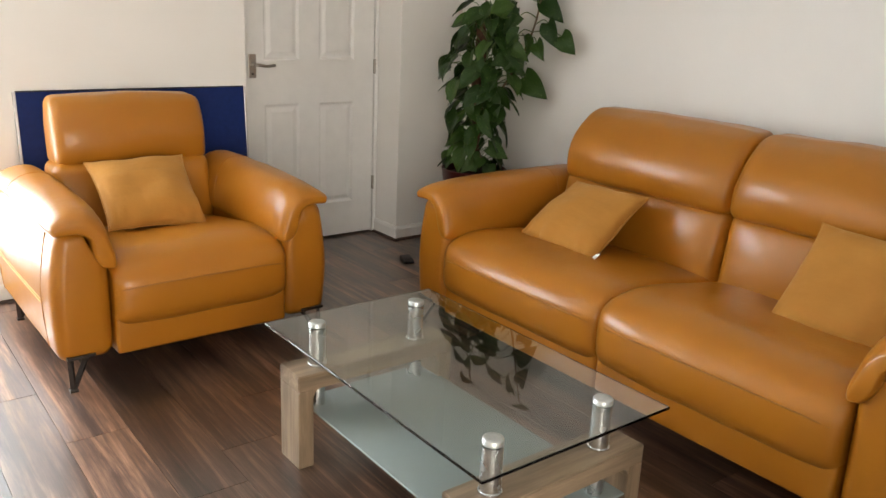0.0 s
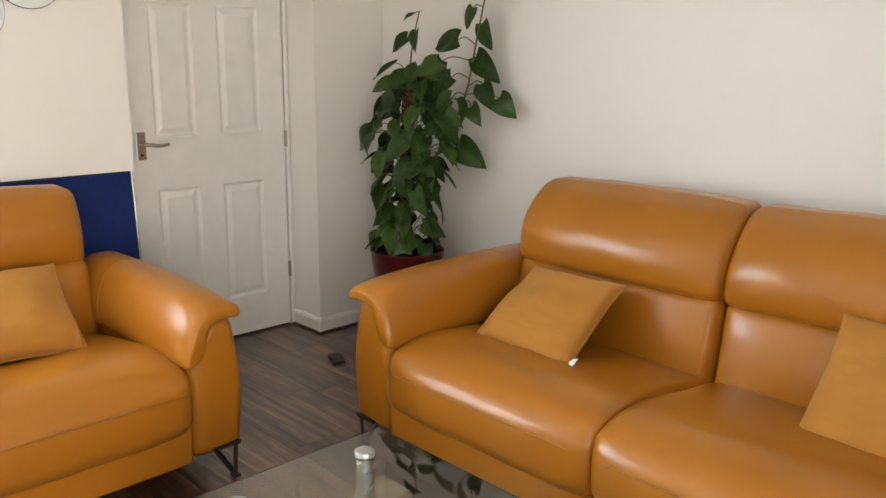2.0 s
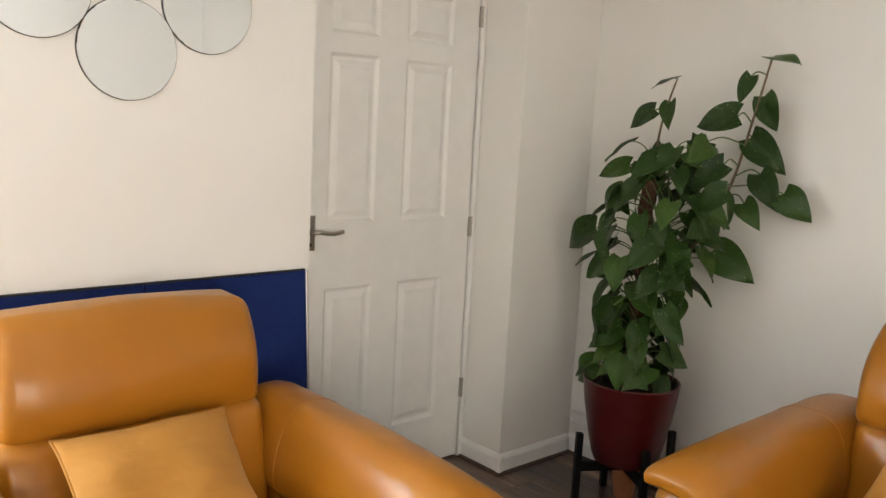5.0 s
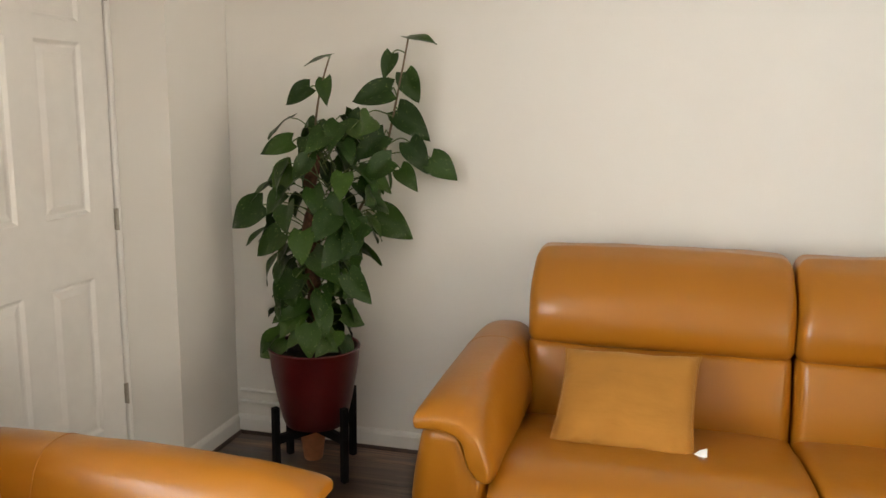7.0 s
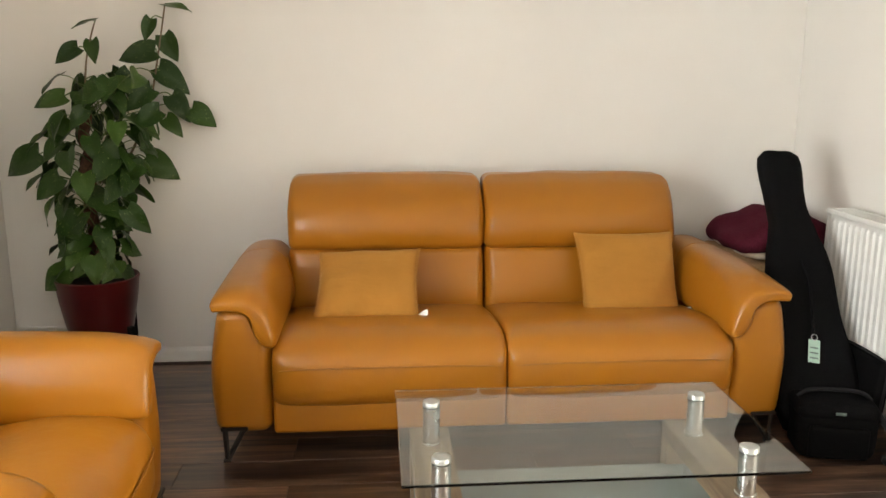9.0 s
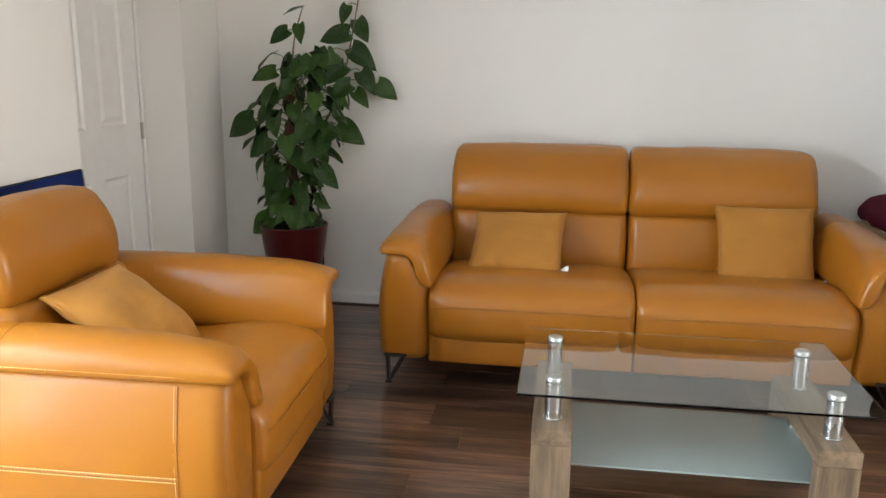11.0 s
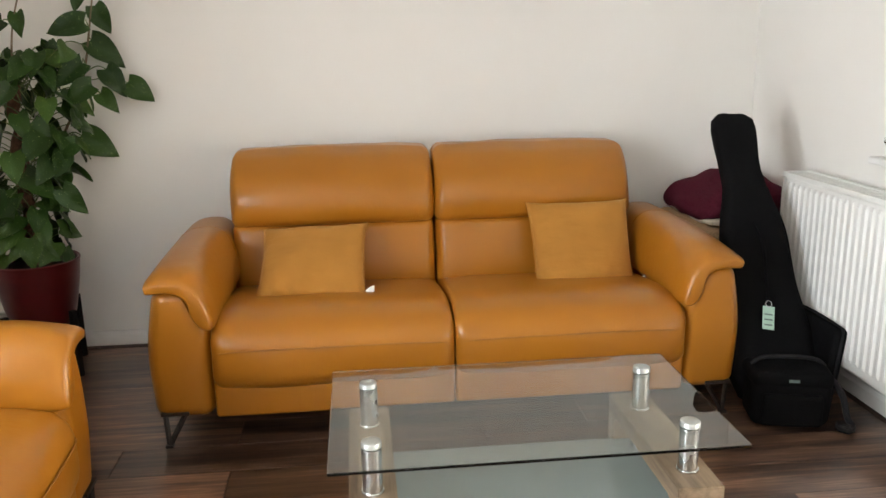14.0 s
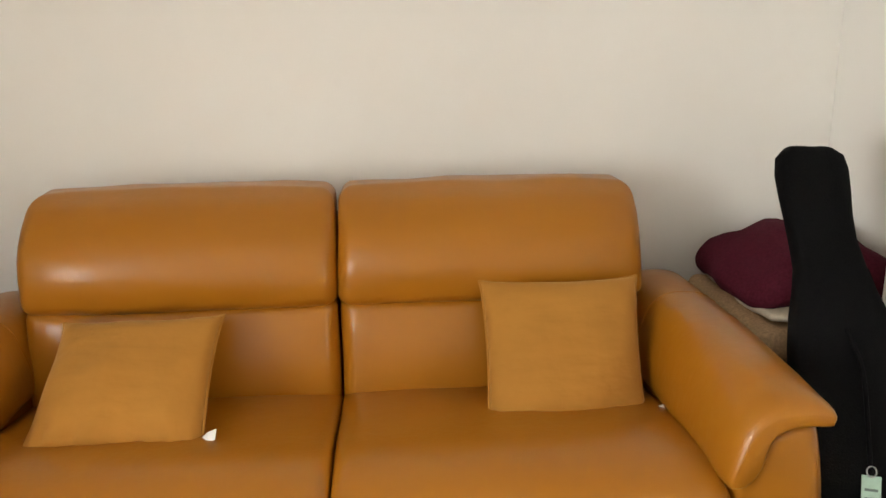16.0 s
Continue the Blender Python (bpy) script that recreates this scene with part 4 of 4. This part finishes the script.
# ---- potted plant on a stand ----
def plant():
    px, py = 2.90, 3.47
    st = thing("plant_stand", pose(px, py, 0, 0, 0, 14), "black wooden plant stand with four legs", "plant stand")
    for k in range(4):
        a = math.pi / 4 + k * math.pi / 2
        c, s = math.cos(a), math.sin(a)
        bm = box(bmesh.new(), (-0.0125, -0.0125, 0), (0.0125, 0.0125, 0.30), 0.002)
        bmesh.ops.rotate(bm, verts=bm.verts, cent=(0, 0, 0), matrix=Matrix.Rotation(a, 3, "Z"))
        bmesh.ops.translate(bm, verts=bm.verts, vec=(0.185 * c, 0.185 * s, 0))
        part("leg", bm, BLACKW, st)
    for k in range(2):
        bm = box(bmesh.new(), (-0.1725, -0.0115, 0.155 - 0.0 * k), (0.1725, 0.0115, 0.19), 0.002)
        bmesh.ops.rotate(bm, verts=bm.verts, cent=(0, 0, 0), matrix=Matrix.Rotation(math.pi / 4 + k * math.pi / 2, 3, "Z"))
        if k:
            bmesh.ops.scale(bm, verts=bm.verts, vec=(1, 1, 0.98))
        part("cross_bar", bm, BLACKW, st)

    p = thing("potted_plant", pose(px, py, 0.19), "trailing green pothos on a moss pole in a dark red pot", "plant")
    bm = lathe(bmesh.new(), [(0.095, 0.0), (0.118, 0.006), (0.128, 0.03), (0.148, 0.12), (0.166, 0.22), (0.176, 0.30), (0.180, 0.318), (0.176, 0.322), (0.168, 0.318), (0.164, 0.28), (0.10, 0.27)], 56)
    pot = part("pot", bm, RED, p, "dark red glazed pot", True)
    bm = lathe(bmesh.new(), [(0.162, 0.285), (0.12, 0.292), (0.05, 0.296), (0.01, 0.297)], 32)
    part("soil", bm, SOIL, pot)
    bm = bmesh.new()
    pts = [(0.0 + 0.008 * math.sin(i), 0.0 + 0.012 * math.cos(i * 1.7), 0.28 + i * 0.045) for i in range(19)]
    tube(bm, pts, 0.028, 12)
    for v in bm.verts:
        v.co += noise.noise_vector(v.co * 60) * 0.006
    part("moss_pole", bm, MOSS, p, "brown coir moss pole")

    # leaf meshes, tip along +y, upper side +z
    meshes = []
    for var in range(4):
        bm = bmesh.new()
        L, K = 9, 4
        rows = []
        fold, droop = 0.16 + 0.05 * var, 0.16 + 0.09 * var
        for i in range(L + 1):
            t = i / L
            wd = 0.43 * (math.sin(math.pi * (0.10 + 0.90 * t) ** 0.68)) ** 0.85 * (1 - 0.10 * t) + 0.0
            wd = max(0.0, wd) if i < L else 0.0
            row = []
            for j in range(-K, K + 1):
                u = j / K
                back = 0.13 * abs(u) * max(0, 1 - t * 3.2)
                y = t - back
                z = fold * abs(u) * wd - droop * t * t + 0.03 * math.sin(7 * t + 2 * u + var)
                row.append(bm.verts.new((u * wd, y, z)))
            rows.append(row)
        for A, B in zip(rows, rows[1:]):
            for j in range(2 * K):
                bm.faces.new((A[j], A[j + 1], B[j + 1], B[j]))
        bmesh.ops.remove_doubles(bm, verts=bm.verts, dist=1e-4)
        me = bpy.data.meshes.new("leaf")
        bm.to_mesh(me)
        bm.free()
        me.materials.append(LEAF)
        me.shade_smooth()
        meshes.append(me)
    rng = random.Random(11)
    base = Vector((px, py, 0.19))

    def leaf(b, tip, face, var):
        """A leaf from its stalk end to its tip, its upper side towards face; places in the world."""
        b, tip = Vector(b) - base, Vector(tip) - base
        y = tip - b
        size = y.length * (0.84 if y.length > 0.13 else 1.0)
        y.normalize()
        f = Vector(face)
        z = (f - y * f.dot(y)).normalized()
        x = y.cross(z)
        m = Matrix.Translation(b) @ Matrix((x, y, z)).transposed().to_4x4() @ Matrix.Diagonal((size * rng.uniform(0.80, 1.0), size, size, 1))
        ob = new("leaf", meshes[var])
        ob.parent = p
        ob.matrix_local = m
        return b

    def stalk(a, b, r=0.003):
        a, b = Vector(a), Vector(b)
        mid = a.lerp(b, 0.6) + Vector((0, 0, 0.25 * min(0.08, Vector((a.x - b.x, a.y - b.y)).length)))
        part("stem", tube(bmesh.new(), smoothed([a, mid, b], 4, False), r, 6), STEM, p)

    # outer leaves of the two climbing shoots: x, then stalk end and tip in y and z
    shoot = [(3.06, 3.14, 1.69, 3.02, 1.68), (2.90, 3.39, 1.61, 3.49, 1.60), (2.90, 3.47, 1.50, 3.56, 1.45), (2.90, 3.41, 1.53, 3.40, 1.45), (3.05, 3.20, 1.63, 3.23, 1.54),
             (3.06, 3.15, 1.56, 3.09, 1.43), (3.06, 3.18, 1.42, 3.03, 1.30), (3.05, 3.13, 1.30, 3.04, 1.18), (3.07, 3.05, 1.24, 2.92, 1.15), (2.92, 3.16, 1.49, 3.34, 1.46),
             (3.04, 3.26, 1.02, 3.09, 0.92), (2.84, 3.645, 1.06, 3.825, 0.965), (2.84, 3.57, 0.96, 3.70, 0.85), (2.86, 3.53, 1.30, 3.64, 1.27), (2.86, 3.53, 1.17, 3.68, 1.15), (2.80, 3.55, 0.56, 3.71, 0.46)]
    # leaves between the shoots and at the crown's edge, the same way
    inner = [(2.93, 3.27, 1.40, 3.35, 1.28), (2.90, 3.18, 1.33, 3.31, 1.23), (2.86, 3.14, 1.24, 3.28, 1.17), (3.00, 3.15, 1.20, 3.08, 1.14), (2.86, 3.38, 1.36, 3.44, 1.24), (2.84, 3.52, 1.30, 3.62, 1.27),
             (2.80, 3.50, 1.21, 3.62, 1.11), (2.78, 3.49, 0.80, 3.60, 0.65), (2.78, 3.28, 0.83, 3.17, 0.71), (2.90, 3.36, 1.09, 3.42, 0.98), (2.80, 3.21, 1.01, 3.31, 0.96)]
    r_shoot = smoothed([(0.04, -0.05, 0.66), (0.10, -0.16, 0.86), (0.14, -0.24, 1.06), (0.15, -0.29, 1.28), (0.165, -0.33, 1.50)], 6, False)
    l_shoot = smoothed([(0.0, 0.02, 0.80), (0.0, -0.01, 1.0), (0.0, -0.02, 1.18), (0.0, -0.04, 1.30), (0.0, -0.075, 1.41)], 6, False)
    part("stem", tube(bmesh.new(), r_shoot, 0.0065, 8, 0.55), TWIG, p, "brown climbing stem")
    part("stem", tube(bmesh.new(), l_shoot, 0.0055, 8, 0.55), TWIG, p, "brown climbing stem")
    for i, (x, y0, z0, y1, z1) in enumerate(shoot + inner):
        edge_on = i < 2
        face = (-0.25, 0.0, 1.0) if edge_on else (-1.0, rng.uniform(-0.2, 0.2), rng.uniform(0.25, 0.5))
        b = leaf((x, y0, z0), (x - 0.03 + rng.uniform(-0.02, 0.02), y1, z1), face, i % 4)
        near = min(r_shoot + l_shoot, key=lambda q: (q - b).length + (0.4 if q.z > b.z + 0.02 else 0))
        stalk(near, b, 0.0026)
    # the dense crown round the pole
    n = 124
    for i in range(n):
        h = 0.30 + 0.87 * ((i + 0.5) / n)
        a = i * 2.39996 + rng.uniform(-0.5, 0.5)
        k = (h - 0.30) / 0.87
        env = 0.104 + 0.105 * math.exp(-((k - 0.60) / 0.24) ** 2) + 0.02 * math.exp(-(k / 0.12) ** 2)
        rad = env * rng.uniform(0.55, 1.15)
        lean = -0.13 * max(0, (k - 0.25)) / 0.75 if k < 0.8 else -0.10 + rng.uniform(-0.06, 0.10)
        cx, cy = math.cos(a) * rad * 0.9, lean + math.sin(a) * rad * 1.05
        cx = min(cx, 0.17)
        out = Vector((math.cos(a), math.sin(a), 0))
        size = rng.uniform(0.095, 0.155)
        if cx > 0.1:
            size = min(size, 0.10)
        d = (out * rng.uniform(0.3, 0.8) + Vector((-out.y, out.x, 0)) * rng.uniform(-0.8, 0.8) + Vector((-0.1, 0, -rng.uniform(0.15, 0.9)))).normalized()
        b = Vector((cx, cy, h + 0.045)) + base
        tip = b + d * size
        tip.x = min(tip.x, EAST - 0.03)
        bb = leaf(b, tip, out * rng.uniform(0.7, 1.1) + Vector((rng.uniform(-0.6, 0.1), rng.uniform(-0.35, 0.35), rng.uniform(0.3, 0.9))), rng.randrange(4))
        stalk((rng.uniform(-0.02, 0.02), lean * 0.75 + rng.uniform(-0.02, 0.02), h - 0.04), bb, 0.0022)


plant()

# small terracotta pot on the floor under the stand
tp = thing("terracotta_pot", pose(2.985, 3.52, 0), "small terracotta pot on the floor under the plant stand", "pot")
part("pot_body", lathe(bmesh.new(), [(0.035, 0.0), (0.038, 0.004), (0.052, 0.11), (0.047, 0.112), (0.036, 0.02), (0.01, 0.018)], 32), TERRA, tp, smooth=True)
part("rim", lathe(bmesh.new(), [(0.052, 0.11), (0.058, 0.11), (0.059, 0.135), (0.053, 0.137), (0.05, 0.112)], 32), TERRA, tp)

# low pipe boxing in the corner by the pier
pb = thing("pipe_cover", pose(3.05, NORTH - 0.03, 0), "short white pipe stub and rail above the skirting", "pipe")
part("rail", tube(bmesh.new(), [(0.09, 0.0, 0.150), (0.09, -0.22, 0.150), (0.09, -0.235, 0.140), (0.09, -0.235, 0.01)], 0.009, 10), GLOSS, pb)
part("upper_rail", tube(bmesh.new(), [(0.09, 0.0, 0.20), (0.09, -0.40, 0.20)], 0.008, 10), GLOSS, pb)

# flat black object lying on the floor
fb = thing("door_wedge", pose(2.535, 3.565, 0, 0, 0, -18), "flat black rubber door stop lying on the floor", "door stop")
bm = bmesh.new()
loft(bm, [[Vector((x, y, z)) for x, z in ((-0.03, 0), (0.03, 0), (0.028, hgt), (-0.028, hgt))] for y, hgt in ((-0.045, 0.012), (-0.012, 0.02), (0.045, 0.026))])
bmesh.ops.bevel(bm, geom=list(bm.edges), offset=0.003, segments=2, affect="EDGES")
part("wedge", bm, BLACKP, fb)


# ---- corner beside the sofa: guitar bag, folded bedding, cases ----
def guitar_bag():
    # local z runs up the leaning neck, x across
    foot, head = Vector((2.13, 0.505, 0.0)), Vector((2.635, 0.48, 1.08))
    up = (head - foot).normalized()
    m = axes(foot, (0.05, -1, 0), up)  # local x to the south, local y up the bag
    g = thing("guitar_bag", m, "black padded nylon guitar bag leaning in the corner", "guitar bag")
    prof = [(0.0, 0.09, 0.055), (0.03, 0.15, 0.06), (0.12, 0.175, 0.062), (0.24, 0.175, 0.062), (0.36, 0.155, 0.06), (0.46, 0.140, 0.058), (0.56, 0.138, 0.056), (0.66, 0.136, 0.052), (0.74, 0.122, 0.046),
            (0.80, 0.101, 0.042), (0.86, 0.086, 0.040), (0.92, 0.081, 0.039), (0.98, 0.085, 0.038), (1.04, 0.091, 0.037), (1.10, 0.092, 0.035), (1.14, 0.086, 0.032), (1.160, 0.064, 0.022)]
    bm = bmesh.new()
    rings = []
    for v, w, d in prof:
        ring = []
        for k in range(28):
            a = 2 * math.pi * k / 28
            c, s = math.cos(a), math.sin(a)
            q = Vector((w * math.copysign(abs(c) ** 0.6, c) - 0.010 * max(0, min(1, (v - 0.85) / 0.15)), v - 0.006 * c * max(0, (v - 1.05) / 0.1), 0.062 + d * math.copysign(abs(s) ** 0.55, s)))
            q += noise.noise_vector(q * 7) * 0.009 + noise.noise_vector(q * 21) * 0.003
            ring.append(q)
        rings.append(ring)
    loft(bm, rings)
    part("bag_body", bm, NYLON, g, smooth=True)
    pts = [Vector((w * 0.96, v * 0.97 + 0.01, 0.075 + d * 0.25)) for v, w, d in prof if v < 0.9]
    part("zip", tube(bmesh.new(), smoothed(pts, 3, False), 0.005, 6), NYLON, g)
    bm = tube(bmesh.new(), smoothed([(-0.01, 0.70, 0.11), (0.0, 0.60, 0.135), (-0.012, 0.46, 0.14), (-0.02, 0.365, 0.138)], 4, False), 0.006, 8)
    part("strap", bm, NYLON, g)
    part("key_ring", tube(bmesh.new(), [(-0.020 + 0.012 * math.cos(a), 0.371 + 0.012 * math.sin(a), 0.143) for a in [k * math.pi / 8 for k in range(16)]], 0.0018, 6, closed=True), ALU, g, "small chrome split ring")
    tg = part("luggage_tag", boxbm((-0.044, 0.272, 0.139), (0.004, 0.362, 0.1415), 0.001), TAGG, g, "pale green card luggage tag")
    tg.matrix_local = Matrix.Translation((-0.02, 0.362, 0)) @ Matrix.Rotation(radians(-11), 4, "Z") @ Matrix.Translation((0.02, -0.362, 0))
    for k in range(3):
        part("print_bar", boxbm((-0.037, 0.287 + 0.02 * k, 0.1416), (-0.004, 0.293 + 0.02 * k, 0.142)), INK, tg)
    return g


guitar_bag()

side_table = thing("side_cabinet", pose(2.78, 0.52, 0), "low wooden side cabinet standing beside the sofa", "cabinet")
part("body", boxbm((-0.30, -0.13, 0), (0.28, 0.13, 0.49), 0.006), OAK, side_table)
part("top", boxbm((-0.32, -0.14, 0.49), (0.30, 0.14, 0.51), 0.004), OAKX, side_table)


def soft_lump(name, lo, hi, r, mt, label, category, seed, bulge=0.03, wob=0.02, shape=None):
    t = thing(name, pose((lo[0] + hi[0]) / 2, (lo[1] + hi[1]) / 2, lo[2]), label, category)
    h = [(hi[i] - lo[i]) / 2 for i in range(3)]
    bm = soft_box(bmesh.new(), (-h[0], -h[1], 0), (h[0], h[1], 2 * h[2]), r, (bulge, bulge, bulge), shape, 16, wob, seed)
    part("cover", bm, mt, t, smooth=True)
    return t


soft_lump("woven_cushion", (2.48, 0.40, 0.51), (3.02, 0.655, 0.615), 0.04, BEIGE, "flat beige woven cushion on the side cabinet", "cushion", 3, 0.012)
soft_lump("folded_cloth", (2.54, 0.40, 0.612), (2.98, 0.61, 0.632), 0.011, CREAM, "folded cream cloth under the maroon cushion", "cloth", 5, 0.004)


def slumped(q):
    # the end by the sofa droops and thins, with creases running down from the top
    k = max(0.0, q.y - 0.02) / 0.18
    q.z = q.z * (1 - 0.30 * min(1, k) ** 2) - 0.012 * min(1, k)
    q.z += 0.010 * math.sin(q.y * 34 + q.x * 12) * min(1, q.z / 0.08)
    q.x += 0.012 * math.sin(q.y * 27 + 1.0)
    return q


soft_lump("maroon_cushion", (2.62, 0.20, 0.628), (3.05, 0.61, 0.760), 0.055, MAROON, "crumpled maroon cushion piled on the side cabinet", "cushion", 7, 0.034, 0.026, slumped)


def camera_bag():
    b = thing("camera_bag", pose(1.985, 0.525, 0, 0, 0, -14), "small black nylon shoulder bag on the floor", "bag")
    bm = soft_box(bmesh.new(), (-0.085, -0.135, 0.0), (0.085, 0.135, 0.19), 0.035, (0.012, 0.01, 0.008), None, 10, 0.006, 4)
    part("bag_body", bm, NYLON, b, smooth=True)
    bm = soft_box(bmesh.new(), (-0.09, -0.14, 0.155), (0.09, 0.14, 0.215), 0.025, (0.005, 0.005, 0.008), None, 10, 0.005, 8)
    part("lid", bm, NYLON, b, smooth=True)
    bm = soft_box(bmesh.new(), (-0.115, -0.105, 0.02), (-0.082, 0.105, 0.14), 0.014, (0.006, 0, 0))
    part("front_pocket", bm, NYLON, b, smooth=True)
    part("badge", boxbm((-0.101, -0.018, 0.186), (-0.096, 0.018, 0.196), 0.001), INK, b, "tiny grey badge")
    bm = tube(bmesh.new(), smoothed([(0, 0.13, 0.215), (0, 0.08, 0.245), (0, -0.08, 0.245), (0, -0.13, 0.215)], 5, False), 0.008, 8)
    part("handle", bm, TRIMB, b)
    bm = tube(bmesh.new(), smoothed([(-0.02, -0.155, 0.17), (-0.05, -0.185, 0.12), (-0.07, -0.20, 0.05), (-0.09, -0.215, 0.02), (-0.12, -0.19, 0.018), (-0.09, -0.165, 0.02)], 5, False), 0.012, 8)
    part("strap", bm, TRIMB, b)
    part("buckle", boxbm((-0.10, -0.225, 0.0), (-0.06, -0.165, 0.03), 0.006), BLACKP, b)


camera_bag()


def laptop_case():
    b = thing("document_case", axes((2.175, 0.345, 0.0), (-1, 0.0, 0), (0.0, -0.12, 1)), "black zipped document case leaning against the radiator", "case")
    bm = soft_box(bmesh.new(), (-0.17, 0.0, -0.025), (0.17, 0.335, 0.025), 0.02, (0.0, 0.0, 0.006), lambda q: q, 10, 0.003, 2)
    part("case_body", bm, NYLON, b, smooth=True)
    bm = tube(bmesh.new(), smoothed([(-0.168, 0.03, 0), (-0.168, 0.30, 0), (-0.13, 0.335, 0), (0.13, 0.335, 0), (0.168, 0.30, 0), (0.168, 0.03, 0)], 5, False), 0.006, 8)
    part("zip", bm, TRIMB, b)


laptop_case()


def figurine():
    f = bmesh.new()

    def blob(c, s, n=2):
        made = bmesh.ops.create_icosphere(f, subdivisions=n, radius=1, matrix=Matrix.Translation(c) @ Matrix.Diagonal((*s, 1)))
        for v in made["verts"]:
            v.co += noise.noise_vector(v.co * 40) * 0.004
    blob((0.0, 0, 0.058), (0.075, 0.032, 0.032), 3)
    blob((0.058, 0, 0.062), (0.035, 0.028, 0.034), 3)
    blob((0.095, 0, 0.050), (0.026, 0.018, 0.020), 2)
    blob((0.118, 0, 0.040), (0.013, 0.011, 0.010), 2)
    for x in (-0.05, 0.045):
        for y in (-0.018, 0.018):
            cyl(f, (x, y, 0.045), (x + 0.006, y, 0.0), 0.013, 0.009, 10)
    for y in (-0.016, 0.016):
        cyl(f, (0.075, y, 0.075), (0.070, y * 1.6, 0.098), 0.008, 0.002, 8)
        tube(f, [(0.112, y * 0.7, 0.036), (0.122, y * 1.1, 0.044), (0.120, y * 1.2, 0.056)], 0.003, 6, 0.4)
    tube(f, [(-0.07, 0, 0.07), (-0.088, 0, 0.06), (-0.09, 0, 0.04)], 0.004, 6, 0.5)
    ob = part("animal_figurine", f, BRONZE, None, smooth=True)
    ob.matrix_world = pose(1.935, SOUTH - 0.025, NZ0 + 0.003, 0, 0, 10) @ Matrix.Scale(1.3, 4)
    tagged(ob, "small bronze boar figurine standing on the niche sill", "figurine")
    bk = thing("booklet", pose(1.78, SOUTH - 0.01, NZ0 + 0.003, 0, 0, 8), "thin pale booklet lying on the niche sill", "booklet")
    part("cover", boxbm((-0.10, -0.06, 0), (0.10, 0.05, 0.006), 0.001), TAGW, bk)


figurine()

# ---- floor: planks laid along the sofa, then the underlay ----
floor = structure(part("floor", boxbm((WEST - 0.2, REAR - 0.2, -0.12), (EAST + 0.2, 4.62, -0.0095)), UNDER), "dark brown wood plank floor with worn grain")
PW, PL = 0.192, 1.285
plank_mesh = {}


def plank_shape(length):
    key = round(length, 3)
    if key not in plank_mesh:
        bm = bmesh.new()
        w, b = PW / 2 - 0.0004, 0.0005
        l = length / 2 - 0.0006
        loft(bm, [[Vector((x, y, z)) for x, y in ((-w + i, -l + i), (w - i, -l + i), (w - i, l - i), (-w + i, l - i))] for z, i in ((-0.0095, 0), (-0.0012, 0), (0.0, b))])
        me = bpy.data.meshes.new("plank")
        bmesh.ops.recalc_face_normals(bm, faces=bm.faces)
        bm.to_mesh(me)
        bm.free()
        me.materials.append(PLANK)
        plank_mesh[key] = me
    return plank_mesh[key]


rp = random.Random(5)
x = 1.675 - PW * 21
col = 0
while x < EAST + 0.1:
    y = REAR - rp.choice((0.3, 0.7, 1.0, 1.2)) if abs(x + PW / 2 - 1.58) > 0.1 else 2.405 - PL * 4
    while y < 4.6:
        y0, y1 = max(y, REAR - 0.19), min(y + PL, 4.61)
        if y1 - y0 > 0.1:
            ob = new("plank", plank_shape(y1 - y0))
            ob.location = (x + PW / 2, (y0 + y1) / 2, 0)
            ob.parent = floor
        y += PL
    x += PW

# ground outside the patio door
ground = structure(part("ground", boxbm((-60, 4.63, -0.3), (60, 120, -0.14)), simple("pale_paving", (0.38, 0.37, 0.35), 0.9, 0.2, 3)), "pale paved ground outside the patio door")
